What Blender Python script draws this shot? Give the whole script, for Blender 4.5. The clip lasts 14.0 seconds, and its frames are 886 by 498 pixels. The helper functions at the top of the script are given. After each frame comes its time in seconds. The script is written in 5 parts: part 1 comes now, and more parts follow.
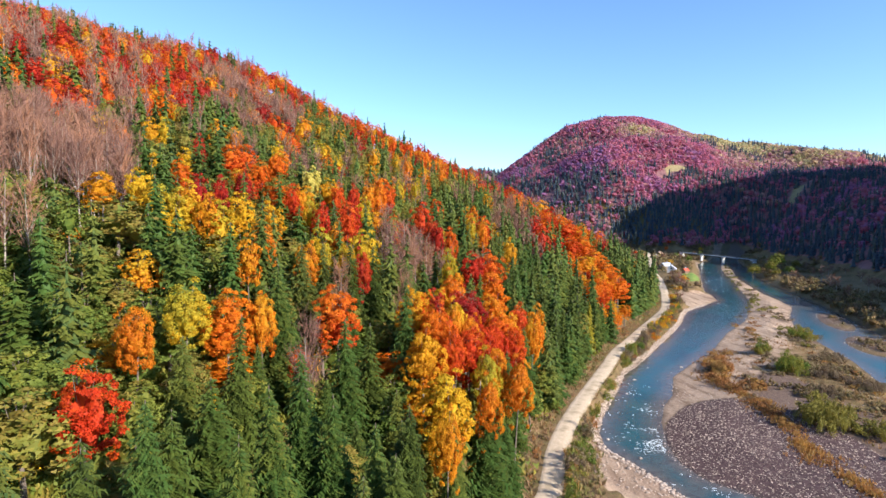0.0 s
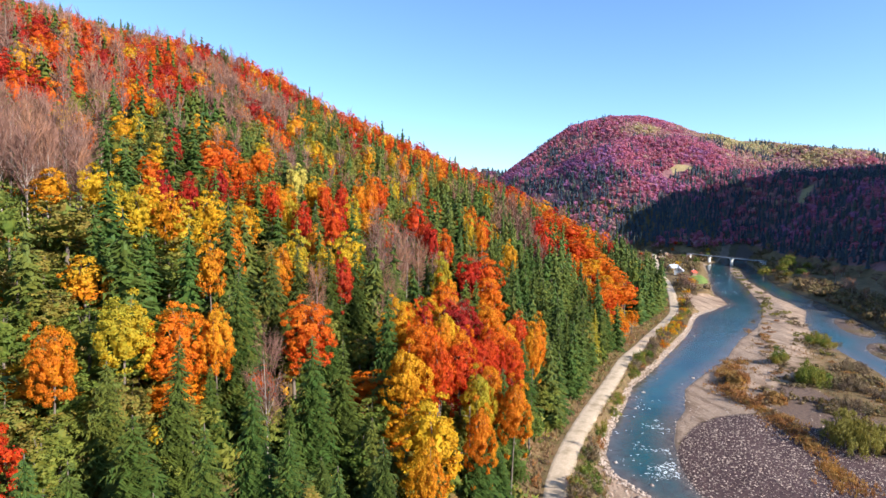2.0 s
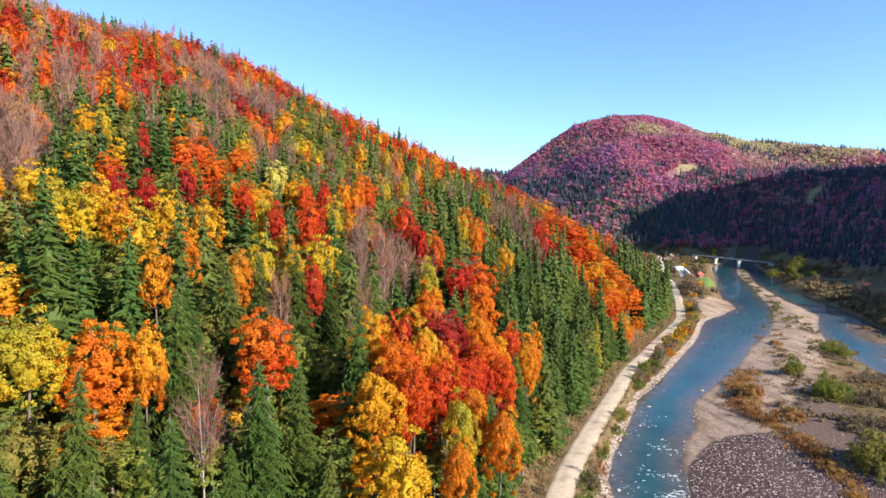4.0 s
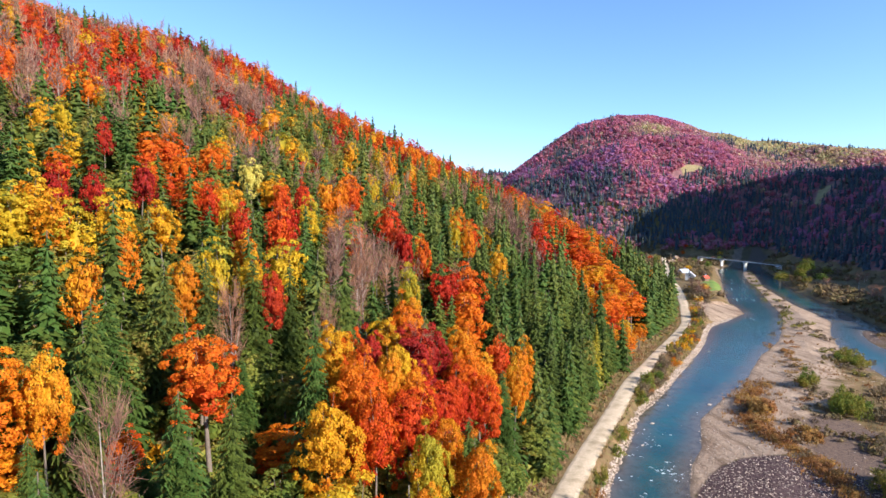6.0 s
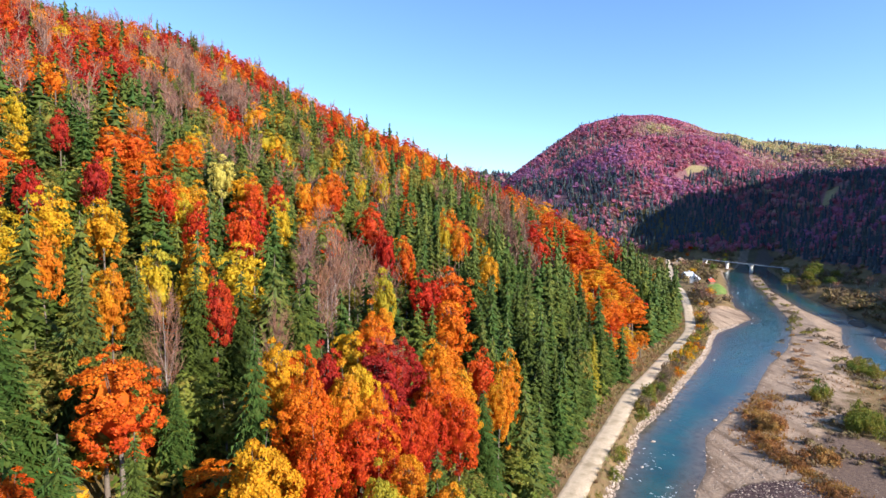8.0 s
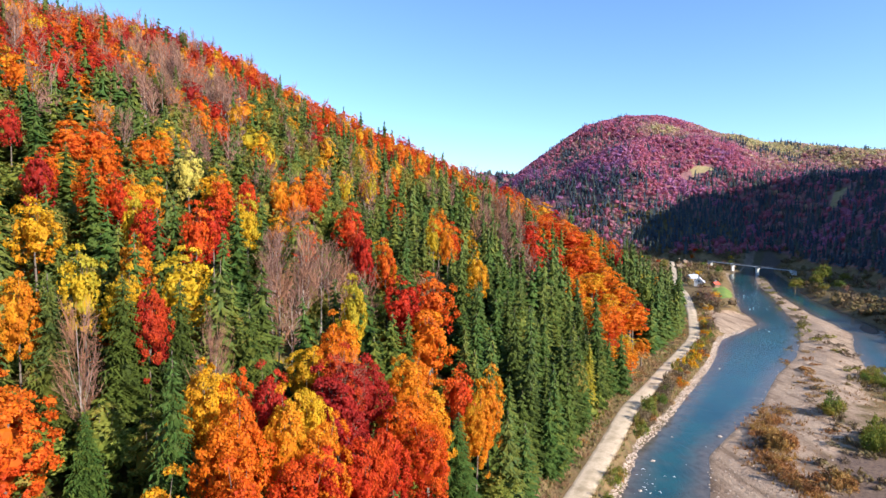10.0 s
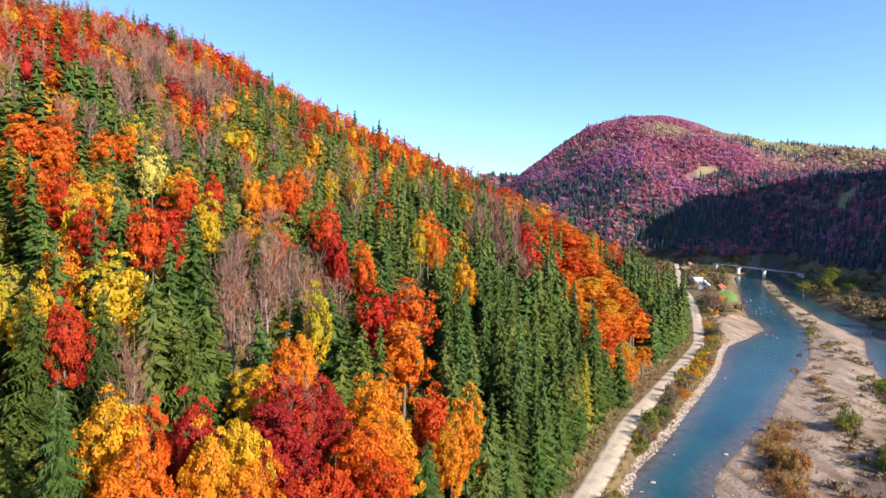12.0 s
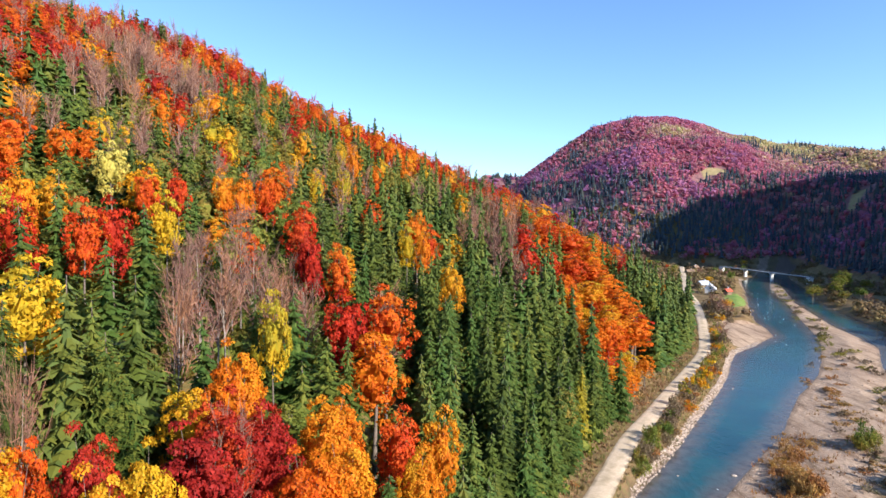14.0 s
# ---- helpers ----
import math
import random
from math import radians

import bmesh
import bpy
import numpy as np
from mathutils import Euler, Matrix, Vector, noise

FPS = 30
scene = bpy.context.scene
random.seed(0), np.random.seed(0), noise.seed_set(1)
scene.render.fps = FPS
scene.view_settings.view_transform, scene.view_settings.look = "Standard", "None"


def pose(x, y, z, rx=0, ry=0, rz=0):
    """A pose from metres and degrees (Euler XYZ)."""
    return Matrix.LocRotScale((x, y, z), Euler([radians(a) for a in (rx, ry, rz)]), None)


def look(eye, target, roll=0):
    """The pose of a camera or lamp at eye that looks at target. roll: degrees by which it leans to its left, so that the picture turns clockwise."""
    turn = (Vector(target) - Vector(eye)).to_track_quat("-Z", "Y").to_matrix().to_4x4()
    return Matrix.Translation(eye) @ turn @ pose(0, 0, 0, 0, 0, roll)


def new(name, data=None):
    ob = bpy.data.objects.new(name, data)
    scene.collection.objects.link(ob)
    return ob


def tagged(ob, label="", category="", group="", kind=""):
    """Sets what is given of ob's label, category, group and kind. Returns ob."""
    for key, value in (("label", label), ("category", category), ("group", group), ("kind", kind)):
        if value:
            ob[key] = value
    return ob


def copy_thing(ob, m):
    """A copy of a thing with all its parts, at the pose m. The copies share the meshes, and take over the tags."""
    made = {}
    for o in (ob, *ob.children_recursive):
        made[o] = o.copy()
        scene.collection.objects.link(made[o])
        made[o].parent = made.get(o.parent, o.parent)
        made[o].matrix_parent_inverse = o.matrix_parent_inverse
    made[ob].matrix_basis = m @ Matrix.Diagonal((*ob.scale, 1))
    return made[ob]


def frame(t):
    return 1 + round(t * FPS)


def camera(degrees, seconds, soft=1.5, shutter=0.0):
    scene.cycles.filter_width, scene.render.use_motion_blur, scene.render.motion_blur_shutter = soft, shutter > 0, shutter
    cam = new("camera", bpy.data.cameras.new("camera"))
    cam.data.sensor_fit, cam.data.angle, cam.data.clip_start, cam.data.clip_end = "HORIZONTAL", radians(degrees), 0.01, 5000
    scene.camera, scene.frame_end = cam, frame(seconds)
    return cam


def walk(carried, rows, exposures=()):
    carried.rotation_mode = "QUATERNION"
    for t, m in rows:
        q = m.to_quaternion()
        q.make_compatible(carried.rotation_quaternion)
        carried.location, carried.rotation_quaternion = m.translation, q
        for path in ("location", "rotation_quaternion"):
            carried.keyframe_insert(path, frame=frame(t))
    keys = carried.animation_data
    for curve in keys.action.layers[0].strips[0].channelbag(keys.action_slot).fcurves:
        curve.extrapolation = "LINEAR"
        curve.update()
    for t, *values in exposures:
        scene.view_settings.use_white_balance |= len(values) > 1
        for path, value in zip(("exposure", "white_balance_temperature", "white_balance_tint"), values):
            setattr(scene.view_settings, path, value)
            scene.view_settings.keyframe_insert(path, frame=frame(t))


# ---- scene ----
cam = camera(74.0, 14.0, soft=1.5)
EXPOSURE, SKY, SUN = 1.04, 0.11, 5.0
PATH = [
    (0, (1.247, 2.213, 42.696), (1.36, 4.205, 42.568), -0.0),
    (0.5, (1.894, 4.645, 42.651), (2.004, 6.638, 42.524), -0.1),
    (1, (2.592, 7.075, 42.622), (2.698, 9.068, 42.496), -0.1),
    (1.5, (3.334, 9.495, 42.606), (3.436, 11.489, 42.481), -0.1),
    (2, (4.118, 11.902, 42.602), (4.216, 13.895, 42.477), -0.1),
    (2.5, (4.938, 14.29, 42.606), (5.033, 16.284, 42.482), -0.1),
    (3, (5.792, 16.655, 42.617), (5.884, 18.649, 42.493), -0.1),
    (5.5, (10.432, 28.041, 42.713), (10.506, 30.036, 42.592), -0.1),
    (6, (11.409, 30.217, 42.731), (11.48, 32.212, 42.611), -0.1),
    (6.5, (12.396, 32.357, 42.746), (12.463, 34.352, 42.626), -0.1),
    (7, (13.388, 34.462, 42.757), (13.452, 36.457, 42.638), -0.1),
    (7.5, (14.384, 36.532, 42.763), (14.444, 38.528, 42.646), -0.0),
    (8, (15.379, 38.57, 42.766), (15.436, 40.566, 42.649), -0.0),
    (10.5, (20.269, 48.354, 42.708), (20.307, 50.351, 42.595), 0.1),
    (11, (21.212, 50.255, 42.685), (21.246, 52.252, 42.573), 0.1),
    (11.5, (22.138, 52.149, 42.659), (22.169, 54.146, 42.549), 0.1),
    (12, (23.046, 54.041, 42.632), (23.073, 56.037, 42.523), 0.1),
    (12.5, (23.933, 55.937, 42.605), (23.956, 57.934, 42.497), 0.1),
    (13, (24.798, 57.845, 42.579), (24.817, 59.842, 42.472), 0.1),
    (13.5, (25.639, 59.772, 42.555), (25.654, 61.769, 42.45), 0.1),
    (14, (26.455, 61.725, 42.536), (26.465, 63.723, 42.432), 0.2),
]
walk(cam, [(t, look(eye, target, roll)) for t, eye, target, roll in PATH], exposures=[(0.0, EXPOSURE, 6250, 14.0)])

# ---- sky and sun ----
SUN_AZ, SUN_EL = radians(127), radians(26)      # clockwise from +y
TO_SUN = Vector((math.sin(SUN_AZ) * math.cos(SUN_EL), math.cos(SUN_AZ) * math.cos(SUN_EL), math.sin(SUN_EL)))
world = bpy.data.worlds.new("sky")
scene.world = world
world.use_nodes = True
wn = world.node_tree
sky = wn.nodes.new("ShaderNodeTexSky")
sky.sky_type, sky.sun_disc, sky.sun_elevation, sky.sun_rotation = "NISHITA", False, SUN_EL, SUN_AZ
sky.air_density, sky.dust_density, sky.ozone_density, sky.altitude = 1.0, 0.2, 2.0, 600
clear = wn.nodes.new("ShaderNodeMix")
clear.data_type, clear.blend_type = "RGBA", "MULTIPLY"
clear.inputs[0].default_value, clear.inputs[7].default_value = 1.0, (0.80, 0.995, 1.16, 1)
wn.links.new(sky.outputs[0], clear.inputs[6])
wn.links.new(clear.outputs[2], wn.nodes["Background"].inputs[0])
wn.nodes["Background"].inputs[1].default_value = SKY
sun_data = bpy.data.lights.new("sun", "SUN")
sun_data.energy, sun_data.angle, sun_data.color = SUN, radians(0.5), (1.0, 0.93, 0.82)
sun = new("sun", sun_data)
sun.matrix_world = look(TO_SUN * 300, (0, 0, 0))


# ---- materials ----
def nodes(name):
    mat = bpy.data.materials.new(name)
    mat.use_nodes = True
    tree = mat.node_tree
    return mat, tree, tree.nodes["Principled BSDF"]


def ramp(tree, stops, mode="LINEAR"):
    node = tree.nodes.new("ShaderNodeValToRGB")
    node.color_ramp.interpolation = mode
    while len(node.color_ramp.elements) < len(stops):
        node.color_ramp.elements.new(0.5)
    for e, (p, c) in zip(node.color_ramp.elements, stops):
        e.position, e.color = p, (*c, 1)
    return node


def noise_tex(tree, scale, detail=4, rough=0.6, coords="Object", stretch=None):
    tc = tree.nodes.new("ShaderNodeTexCoord")
    n = tree.nodes.new("ShaderNodeTexNoise")
    n.inputs["Scale"].default_value, n.inputs["Detail"].default_value, n.inputs["Roughness"].default_value = scale, detail, rough
    if stretch:
        mp = tree.nodes.new("ShaderNodeMapping")
        mp.inputs["Rotation"].default_value = (0, 0, stretch[0])
        mp.inputs["Scale"].default_value = stretch[1]
        tree.links.new(tc.outputs[coords], mp.inputs[0])
        tree.links.new(mp.outputs[0], n.inputs["Vector"])
    else:
        tree.links.new(tc.outputs[coords], n.inputs["Vector"])
    return n.outputs["Fac"]


def mixed(tree, fac, a, b, blend="MIX"):
    m = tree.nodes.new("ShaderNodeMix")
    m.data_type, m.blend_type = "RGBA", blend
    for sock, v in ((m.inputs[0], fac), (m.inputs[6], a), (m.inputs[7], b)):
        if isinstance(v, bpy.types.NodeSocket):
            tree.links.new(v, sock)
        elif isinstance(v, tuple):
            sock.default_value = (*v, 1)
        else:
            sock.default_value = v
    return m.outputs[2]


def curve01(tree, fac, lo, hi):
    r = tree.nodes.new("ShaderNodeMapRange")
    r.inputs[1].default_value, r.inputs[2].default_value = lo, hi
    tree.links.new(fac, r.inputs[0])
    return r.outputs[0]


def plus(tree, a, b, op="ADD"):
    m = tree.nodes.new("ShaderNodeMath")
    m.operation = op
    for sock, v in zip(m.inputs, (a, b)):
        if isinstance(v, bpy.types.NodeSocket):
            tree.links.new(v, sock)
        else:
            sock.default_value = v
    return m.outputs[0]


def bumped(tree, bsdf, fac, strength, distance=0.1):
    b = tree.nodes.new("ShaderNodeBump")
    b.inputs["Strength"].default_value, b.inputs["Distance"].default_value = strength, distance
    tree.links.new(fac, b.inputs["Height"])
    tree.links.new(b.outputs[0], bsdf.inputs["Normal"])


def plain(name, a, b, scale=2.0, rough=0.8, bump=0.3, metal=0.0):
    """A surface of two close colours in a two-scale grain."""
    mat, tree, bsdf = nodes(name)
    big, fine = noise_tex(tree, scale), noise_tex(tree, scale * 9)
    fac = plus(tree, plus(tree, big, 0.6, "MULTIPLY"), plus(tree, fine, 0.4, "MULTIPLY"))
    tree.links.new(mixed(tree, curve01(tree, fac, 0.35, 0.65), a, b), bsdf.inputs["Base Color"])
    bsdf.inputs["Roughness"].default_value, bsdf.inputs["Metallic"].default_value = rough, metal
    bumped(tree, bsdf, fine, bump, 0.05)
    return mat


def leaves(name, stops, per_tree="object", through_light=0.3, speckle=0.45, patchy=1.5):
    """Foliage: the hue varies from tree to tree (stops) and from leaf to leaf."""
    mat, tree, bsdf = nodes(name)
    if per_tree == "object":
        key = tree.nodes.new("ShaderNodeObjectInfo").outputs["Random"]
    else:
        at = tree.nodes.new("ShaderNodeAttribute")
        at.attribute_name = "tint"
        key = at.outputs["Fac"]
    isle = tree.nodes.new("ShaderNodeNewGeometry").outputs["Random Per Island"]
    patch = plus(tree, plus(tree, noise_tex(tree, 0.16, 3, 0.6), 0.5, "SUBTRACT"), patchy, "MULTIPLY")
    shift = plus(tree, plus(tree, plus(tree, key, 0.8, "MULTIPLY"), plus(tree, patch, 0.1)), plus(tree, plus(tree, isle, 0.5, "SUBTRACT"), speckle * 0.6, "MULTIPLY"))
    col = ramp(tree, stops)
    tree.links.new(shift, col.inputs[0])
    tuft = plus(tree, plus(tree, noise_tex(tree, 0.75, 3, 0.6), 0.5, "SUBTRACT"), 0.6 * min(patchy, 1.5), "MULTIPLY")
    value = plus(tree, plus(tree, plus(tree, isle, speckle, "MULTIPLY"), 1.0 - speckle * 0.5), tuft)
    hsv = tree.nodes.new("ShaderNodeHueSaturation")
    tree.links.new(col.outputs[0], hsv.inputs["Color"])
    tree.links.new(value, hsv.inputs["Value"])
    tree.links.new(hsv.outputs[0], bsdf.inputs["Base Color"])
    bsdf.inputs["Roughness"].default_value = 0.65
    bsdf.inputs["Specular IOR Level"].default_value = 0.2
    tl = tree.nodes.new("ShaderNodeBsdfTranslucent")
    tree.links.new(hsv.outputs[0], tl.inputs[0])
    mx = tree.nodes.new("ShaderNodeMixShader")
    mx.inputs[0].default_value = through_light
    tree.links.new(bsdf.outputs[0], mx.inputs[1])
    tree.links.new(tl.outputs[0], mx.inputs[2])
    tree.links.new(mx.outputs[0], tree.nodes["Material Output"].inputs[0])
    return mat


SPRUCE = [(0.0, (0.030, 0.052, 0.011)), (0.3, (0.078, 0.102, 0.015)), (0.55, (0.044, 0.092, 0.017)), (0.8, (0.128, 0.136, 0.020)), (1.0, (0.030, 0.072, 0.024))]
LARCH = [(0.0, (0.26, 0.24, 0.022)), (1.0, (0.36, 0.29, 0.025))]
# far spruce green pushed to blue: haze and deep shade put into the colour
HAZE_BLUE_SPRUCE = [(0.0, (0.042, 0.060, 0.092)), (0.6, (0.060, 0.084, 0.100)), (1.0, (0.11, 0.12, 0.075))]
RED = [(0.0, (0.30, 0.014, 0.012)), (0.4, (0.50, 0.034, 0.010)), (0.75, (0.62, 0.100, 0.008)), (1.0, (0.66, 0.190, 0.010))]
DARKRED = [(0.0, (0.24, 0.014, 0.016)), (0.6, (0.40, 0.026, 0.014)), (1.0, (0.56, 0.075, 0.010))]
ORANGE = [(0.0, (0.50, 0.040, 0.008)), (0.25, (0.62, 0.110, 0.006)), (0.6, (0.68, 0.210, 0.008)), (0.85, (0.66, 0.330, 0.014)), (1.0, (0.56, 0.360, 0.020))]
YELLOW = [(0.0, (0.58, 0.165, 0.007)), (0.3, (0.62, 0.290, 0.010)), (0.7, (0.62, 0.390, 0.015)), (1.0, (0.36, 0.310, 0.025))]
OLIVE = [(0.0, (0.095, 0.150, 0.024)), (0.3, (0.170, 0.205, 0.032)), (0.5, (0.235, 0.230, 0.036)), (0.65, (0.290, 0.205, 0.042)), (0.8, (0.165, 0.195, 0.034)), (1.0, (0.085, 0.140, 0.036))]
SAGE = [(0.0, (0.16, 0.21, 0.085)), (1.0, (0.26, 0.29, 0.13))]
PALE = [(0.0, (0.50, 0.42, 0.06)), (1.0, (0.62, 0.52, 0.12))]
TWIG = [(0.0, (0.185, 0.098, 0.075)), (0.6, (0.26, 0.135, 0.092)), (1.0, (0.33, 0.155, 0.08))]
# autumn reds pushed to purple: the haze over the far slopes is painted in
HAZE_TINTED_WOOD = [(0.0, (0.29, 0.155, 0.33)), (0.25, (0.39, 0.150, 0.27)), (0.45, (0.50, 0.135, 0.17)), (0.6, (0.41, 0.22, 0.27)), (0.75, (0.50, 0.33, 0.21)), (0.88, (0.55, 0.46, 0.22)), (1.0, (0.40, 0.42, 0.21))]

MATS = {}
for key, stops in (("spruce", SPRUCE), ("red", RED), ("dark_red", DARKRED), ("orange", ORANGE), ("yellow", YELLOW), ("olive", OLIVE), ("sage", SAGE), ("pale", PALE), ("larch", LARCH), ("bare", TWIG), ("mountain", HAZE_TINTED_WOOD), ("far_spruce", HAZE_BLUE_SPRUCE)):
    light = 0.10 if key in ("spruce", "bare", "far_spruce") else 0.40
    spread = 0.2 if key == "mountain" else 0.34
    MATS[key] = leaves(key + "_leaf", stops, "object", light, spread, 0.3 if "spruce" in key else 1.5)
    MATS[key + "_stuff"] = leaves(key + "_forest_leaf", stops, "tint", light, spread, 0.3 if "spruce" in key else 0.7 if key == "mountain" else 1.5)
BARK = plain("bark", (0.10, 0.075, 0.055), (0.20, 0.16, 0.12), 1.5, 0.9, 0.6)
PALE_BARK = plain("pale_bark", (0.26, 0.21, 0.17), (0.42, 0.36, 0.30), 1.5, 0.9, 0.5)
CONCRETE = plain("pale_concrete", (0.55, 0.54, 0.50), (0.70, 0.69, 0.66), 0.6, 0.8, 0.2)
DECK_GREY = plain("deck_grey", (0.12, 0.125, 0.14), (0.20, 0.205, 0.22), 0.8, 0.7, 0.2)
RENDER_WHITE = plain("white_wall_paint", (0.68, 0.67, 0.63), (0.80, 0.79, 0.76), 0.8, 0.8, 0.1)
ROOF_TIN = plain("pale_tin_roof", (0.50, 0.56, 0.62), (0.66, 0.70, 0.74), 0.9, 0.45, 0.1, 0.3)
ROOF_RED = plain("red_tile_roof", (0.45, 0.06, 0.03), (0.60, 0.11, 0.05), 1.5, 0.7, 0.3)
ROOF_GREY = plain("grey_sheet_roof", (0.34, 0.34, 0.36), (0.48, 0.48, 0.50), 1.2, 0.6, 0.2)
WOOD = plain("weathered_wood", (0.16, 0.10, 0.06), (0.28, 0.19, 0.12), 2.0, 0.85, 0.4)
GLASS = plain("dark_window_glass", (0.02, 0.025, 0.03), (0.04, 0.05, 0.06), 2.0, 0.08, 0.0)


def stone_material(name, dark, pale, per="island"):
    mat, tree, bsdf = nodes(name)
    if per == "island":
        key = tree.nodes.new("ShaderNodeNewGeometry").outputs["Random Per Island"]
    else:
        key = tree.nodes.new("ShaderNodeObjectInfo").outputs["Random"]
    fine = noise_tex(tree, 6)
    fac = plus(tree, plus(tree, key, 0.75, "MULTIPLY"), plus(tree, fine, 0.3, "MULTIPLY"))
    tree.links.new(mixed(tree, fac, dark, pale), bsdf.inputs["Base Color"])
    bsdf.inputs["Roughness"].default_value = 0.85
    bumped(tree, bsdf, fine, 0.4, 0.05)
    return mat


STONE = stone_material("river_stone", (0.075, 0.05, 0.042), (0.56, 0.43, 0.33))
RIPRAP = stone_material("bank_stone", (0.24, 0.175, 0.13), (0.58, 0.46, 0.36))
BOULDER = stone_material("boulder_stone", (0.26, 0.20, 0.16), (0.50, 0.41, 0.33), "object")


def attr(tree, name):
    at = tree.nodes.new("ShaderNodeAttribute")
    at.attribute_name = name
    return at.outputs["Fac"]


def ground_material():
    mat, tree, bsdf = nodes("ground_soil")
    big, mid, fine = noise_tex(tree, 0.035), noise_tex(tree, 0.22, 5), noise_tex(tree, 1.6, 5, 0.7)

    def soft(name, amount=0.45):
        """The mask with its border broken up by the noise."""
        broken = plus(tree, attr(tree, name), plus(tree, plus(tree, mid, 0.5, "SUBTRACT"), amount * 2, "MULTIPLY"))
        return curve01(tree, broken, 0.4, 0.6)

    floor = mixed(tree, curve01(tree, mid, 0.35, 0.65), (0.085, 0.065, 0.03), (0.16, 0.13, 0.04))
    floor = mixed(tree, curve01(tree, fine, 0.45, 0.7), floor, (0.21, 0.12, 0.04))
    grass = mixed(tree, curve01(tree, mid, 0.35, 0.65), (0.13, 0.088, 0.042), (0.25, 0.155, 0.075))
    grass = mixed(tree, curve01(tree, fine, 0.5, 0.7), grass, (0.16, 0.15, 0.05))
    gravel = mixed(tree, curve01(tree, fine, 0.3, 0.7), (0.34, 0.235, 0.155), (0.60, 0.44, 0.305))
    streak = noise_tex(tree, 0.16, 5, 0.65, "Object", (0.55, (2.2, 0.4, 1.0)))
    gravel = mixed(tree, curve01(tree, streak, 0.46, 0.66), gravel, (0.20, 0.13, 0.08))
    gravel = mixed(tree, curve01(tree, big, 0.42, 0.62), gravel, mixed(tree, 0.5, gravel, (0.22, 0.145, 0.10)))
    cobble = mixed(tree, curve01(tree, fine, 0.35, 0.65), (0.062, 0.037, 0.036), (0.130, 0.082, 0.076))
    meadow = mixed(tree, curve01(tree, mid, 0.3, 0.7), (0.10, 0.20, 0.035), (0.22, 0.25, 0.07))
    litter = mixed(tree, curve01(tree, mid, 0.35, 0.65), (0.20, 0.095, 0.10), (0.30, 0.15, 0.14))
    # dark damp soil under scrub, with the shade there put into its colour
    mud = mixed(tree, curve01(tree, fine, 0.35, 0.65), (0.11, 0.075, 0.06), (0.20, 0.135, 0.095))
    straw = mixed(tree, curve01(tree, mid, 0.3, 0.7), (0.26, 0.21, 0.10), (0.36, 0.28, 0.14))
    col = floor
    for name, c, amount in (("dry", grass, 0.45), ("litter", litter, 0.2), ("gravel", gravel, 0.4), ("mud", mud, 0.5), ("cobble", cobble, 0.35), ("meadow", meadow, 0.2), ("straw", straw, 0.2)):
        col = mixed(tree, soft(name, amount), col, c)
    tree.links.new(mixed(tree, curve01(tree, attr(tree, "wet"), 0.2, 0.9), col, mixed(tree, 0.55, col, (0.05, 0.045, 0.04))), bsdf.inputs["Base Color"])
    bsdf.inputs["Roughness"].default_value = 0.95
    bsdf.inputs["Specular IOR Level"].default_value = 0.15
    bumped(tree, bsdf, plus(tree, fine, mid), 0.8, 0.4)
    return mat


def road_material():
    mat, tree, bsdf = nodes("gravel_road")
    big, fine = noise_tex(tree, 0.35, 4), noise_tex(tree, 3.0, 5, 0.7)
    # wheel ruts; the noise paints in darker patches for uneven shade
    rut = curve01(tree, plus(tree, attr(tree, "rut"), plus(tree, plus(tree, big, 0.5, "SUBTRACT"), 2.4, "MULTIPLY")), 0.2, 0.9)
    base = mixed(tree, curve01(tree, fine, 0.3, 0.7), (0.50, 0.375, 0.245), (0.68, 0.54, 0.37))
    edge = mixed(tree, fine, (0.26, 0.19, 0.10), (0.42, 0.32, 0.20))
    tree.links.new(mixed(tree, rut, edge, base), bsdf.inputs["Base Color"])
    bsdf.inputs["Roughness"].default_value = 0.95
    bumped(tree, bsdf, fine, 0.5, 0.06)
    return mat


def water_material():
    mat, tree, bsdf = nodes("river_water")
    ripple = noise_tex(tree, 0.9, 4, 0.6, "Object", (-0.52, (1.0, 0.45, 1.0)))
    wide = noise_tex(tree, 0.05, 3)
    deep = mixed(tree, curve01(tree, wide, 0.35, 0.65), (0.009, 0.051, 0.066), (0.016, 0.083, 0.088))
    bed = mixed(tree, curve01(tree, noise_tex(tree, 0.6, 5), 0.35, 0.65), (0.07, 0.06, 0.05), (0.13, 0.11, 0.09))
    depth = plus(tree, attr(tree, "depth"), plus(tree, plus(tree, noise_tex(tree, 0.3, 4), 0.5, "SUBTRACT"), 0.7, "MULTIPLY"))
    tree.links.new(mixed(tree, curve01(tree, depth, 0.15, 0.85), bed, deep), bsdf.inputs["Base Color"])
    bsdf.inputs["Roughness"].default_value = 0.12
    bsdf.inputs["IOR"].default_value = 1.33
    height = plus(tree, ripple, plus(tree, attr(tree, "rough"), noise_tex(tree, 1.7, 5, 0.7), "MULTIPLY"))
    bumped(tree, bsdf, height, 0.35, 0.25)
    return mat


GROUND, ROADMAT, WATER = ground_material(), road_material(), water_material()
FOAM = plain("white_foam", (0.60, 0.68, 0.68), (0.80, 0.84, 0.83), 3.0, 0.6, 0.2)


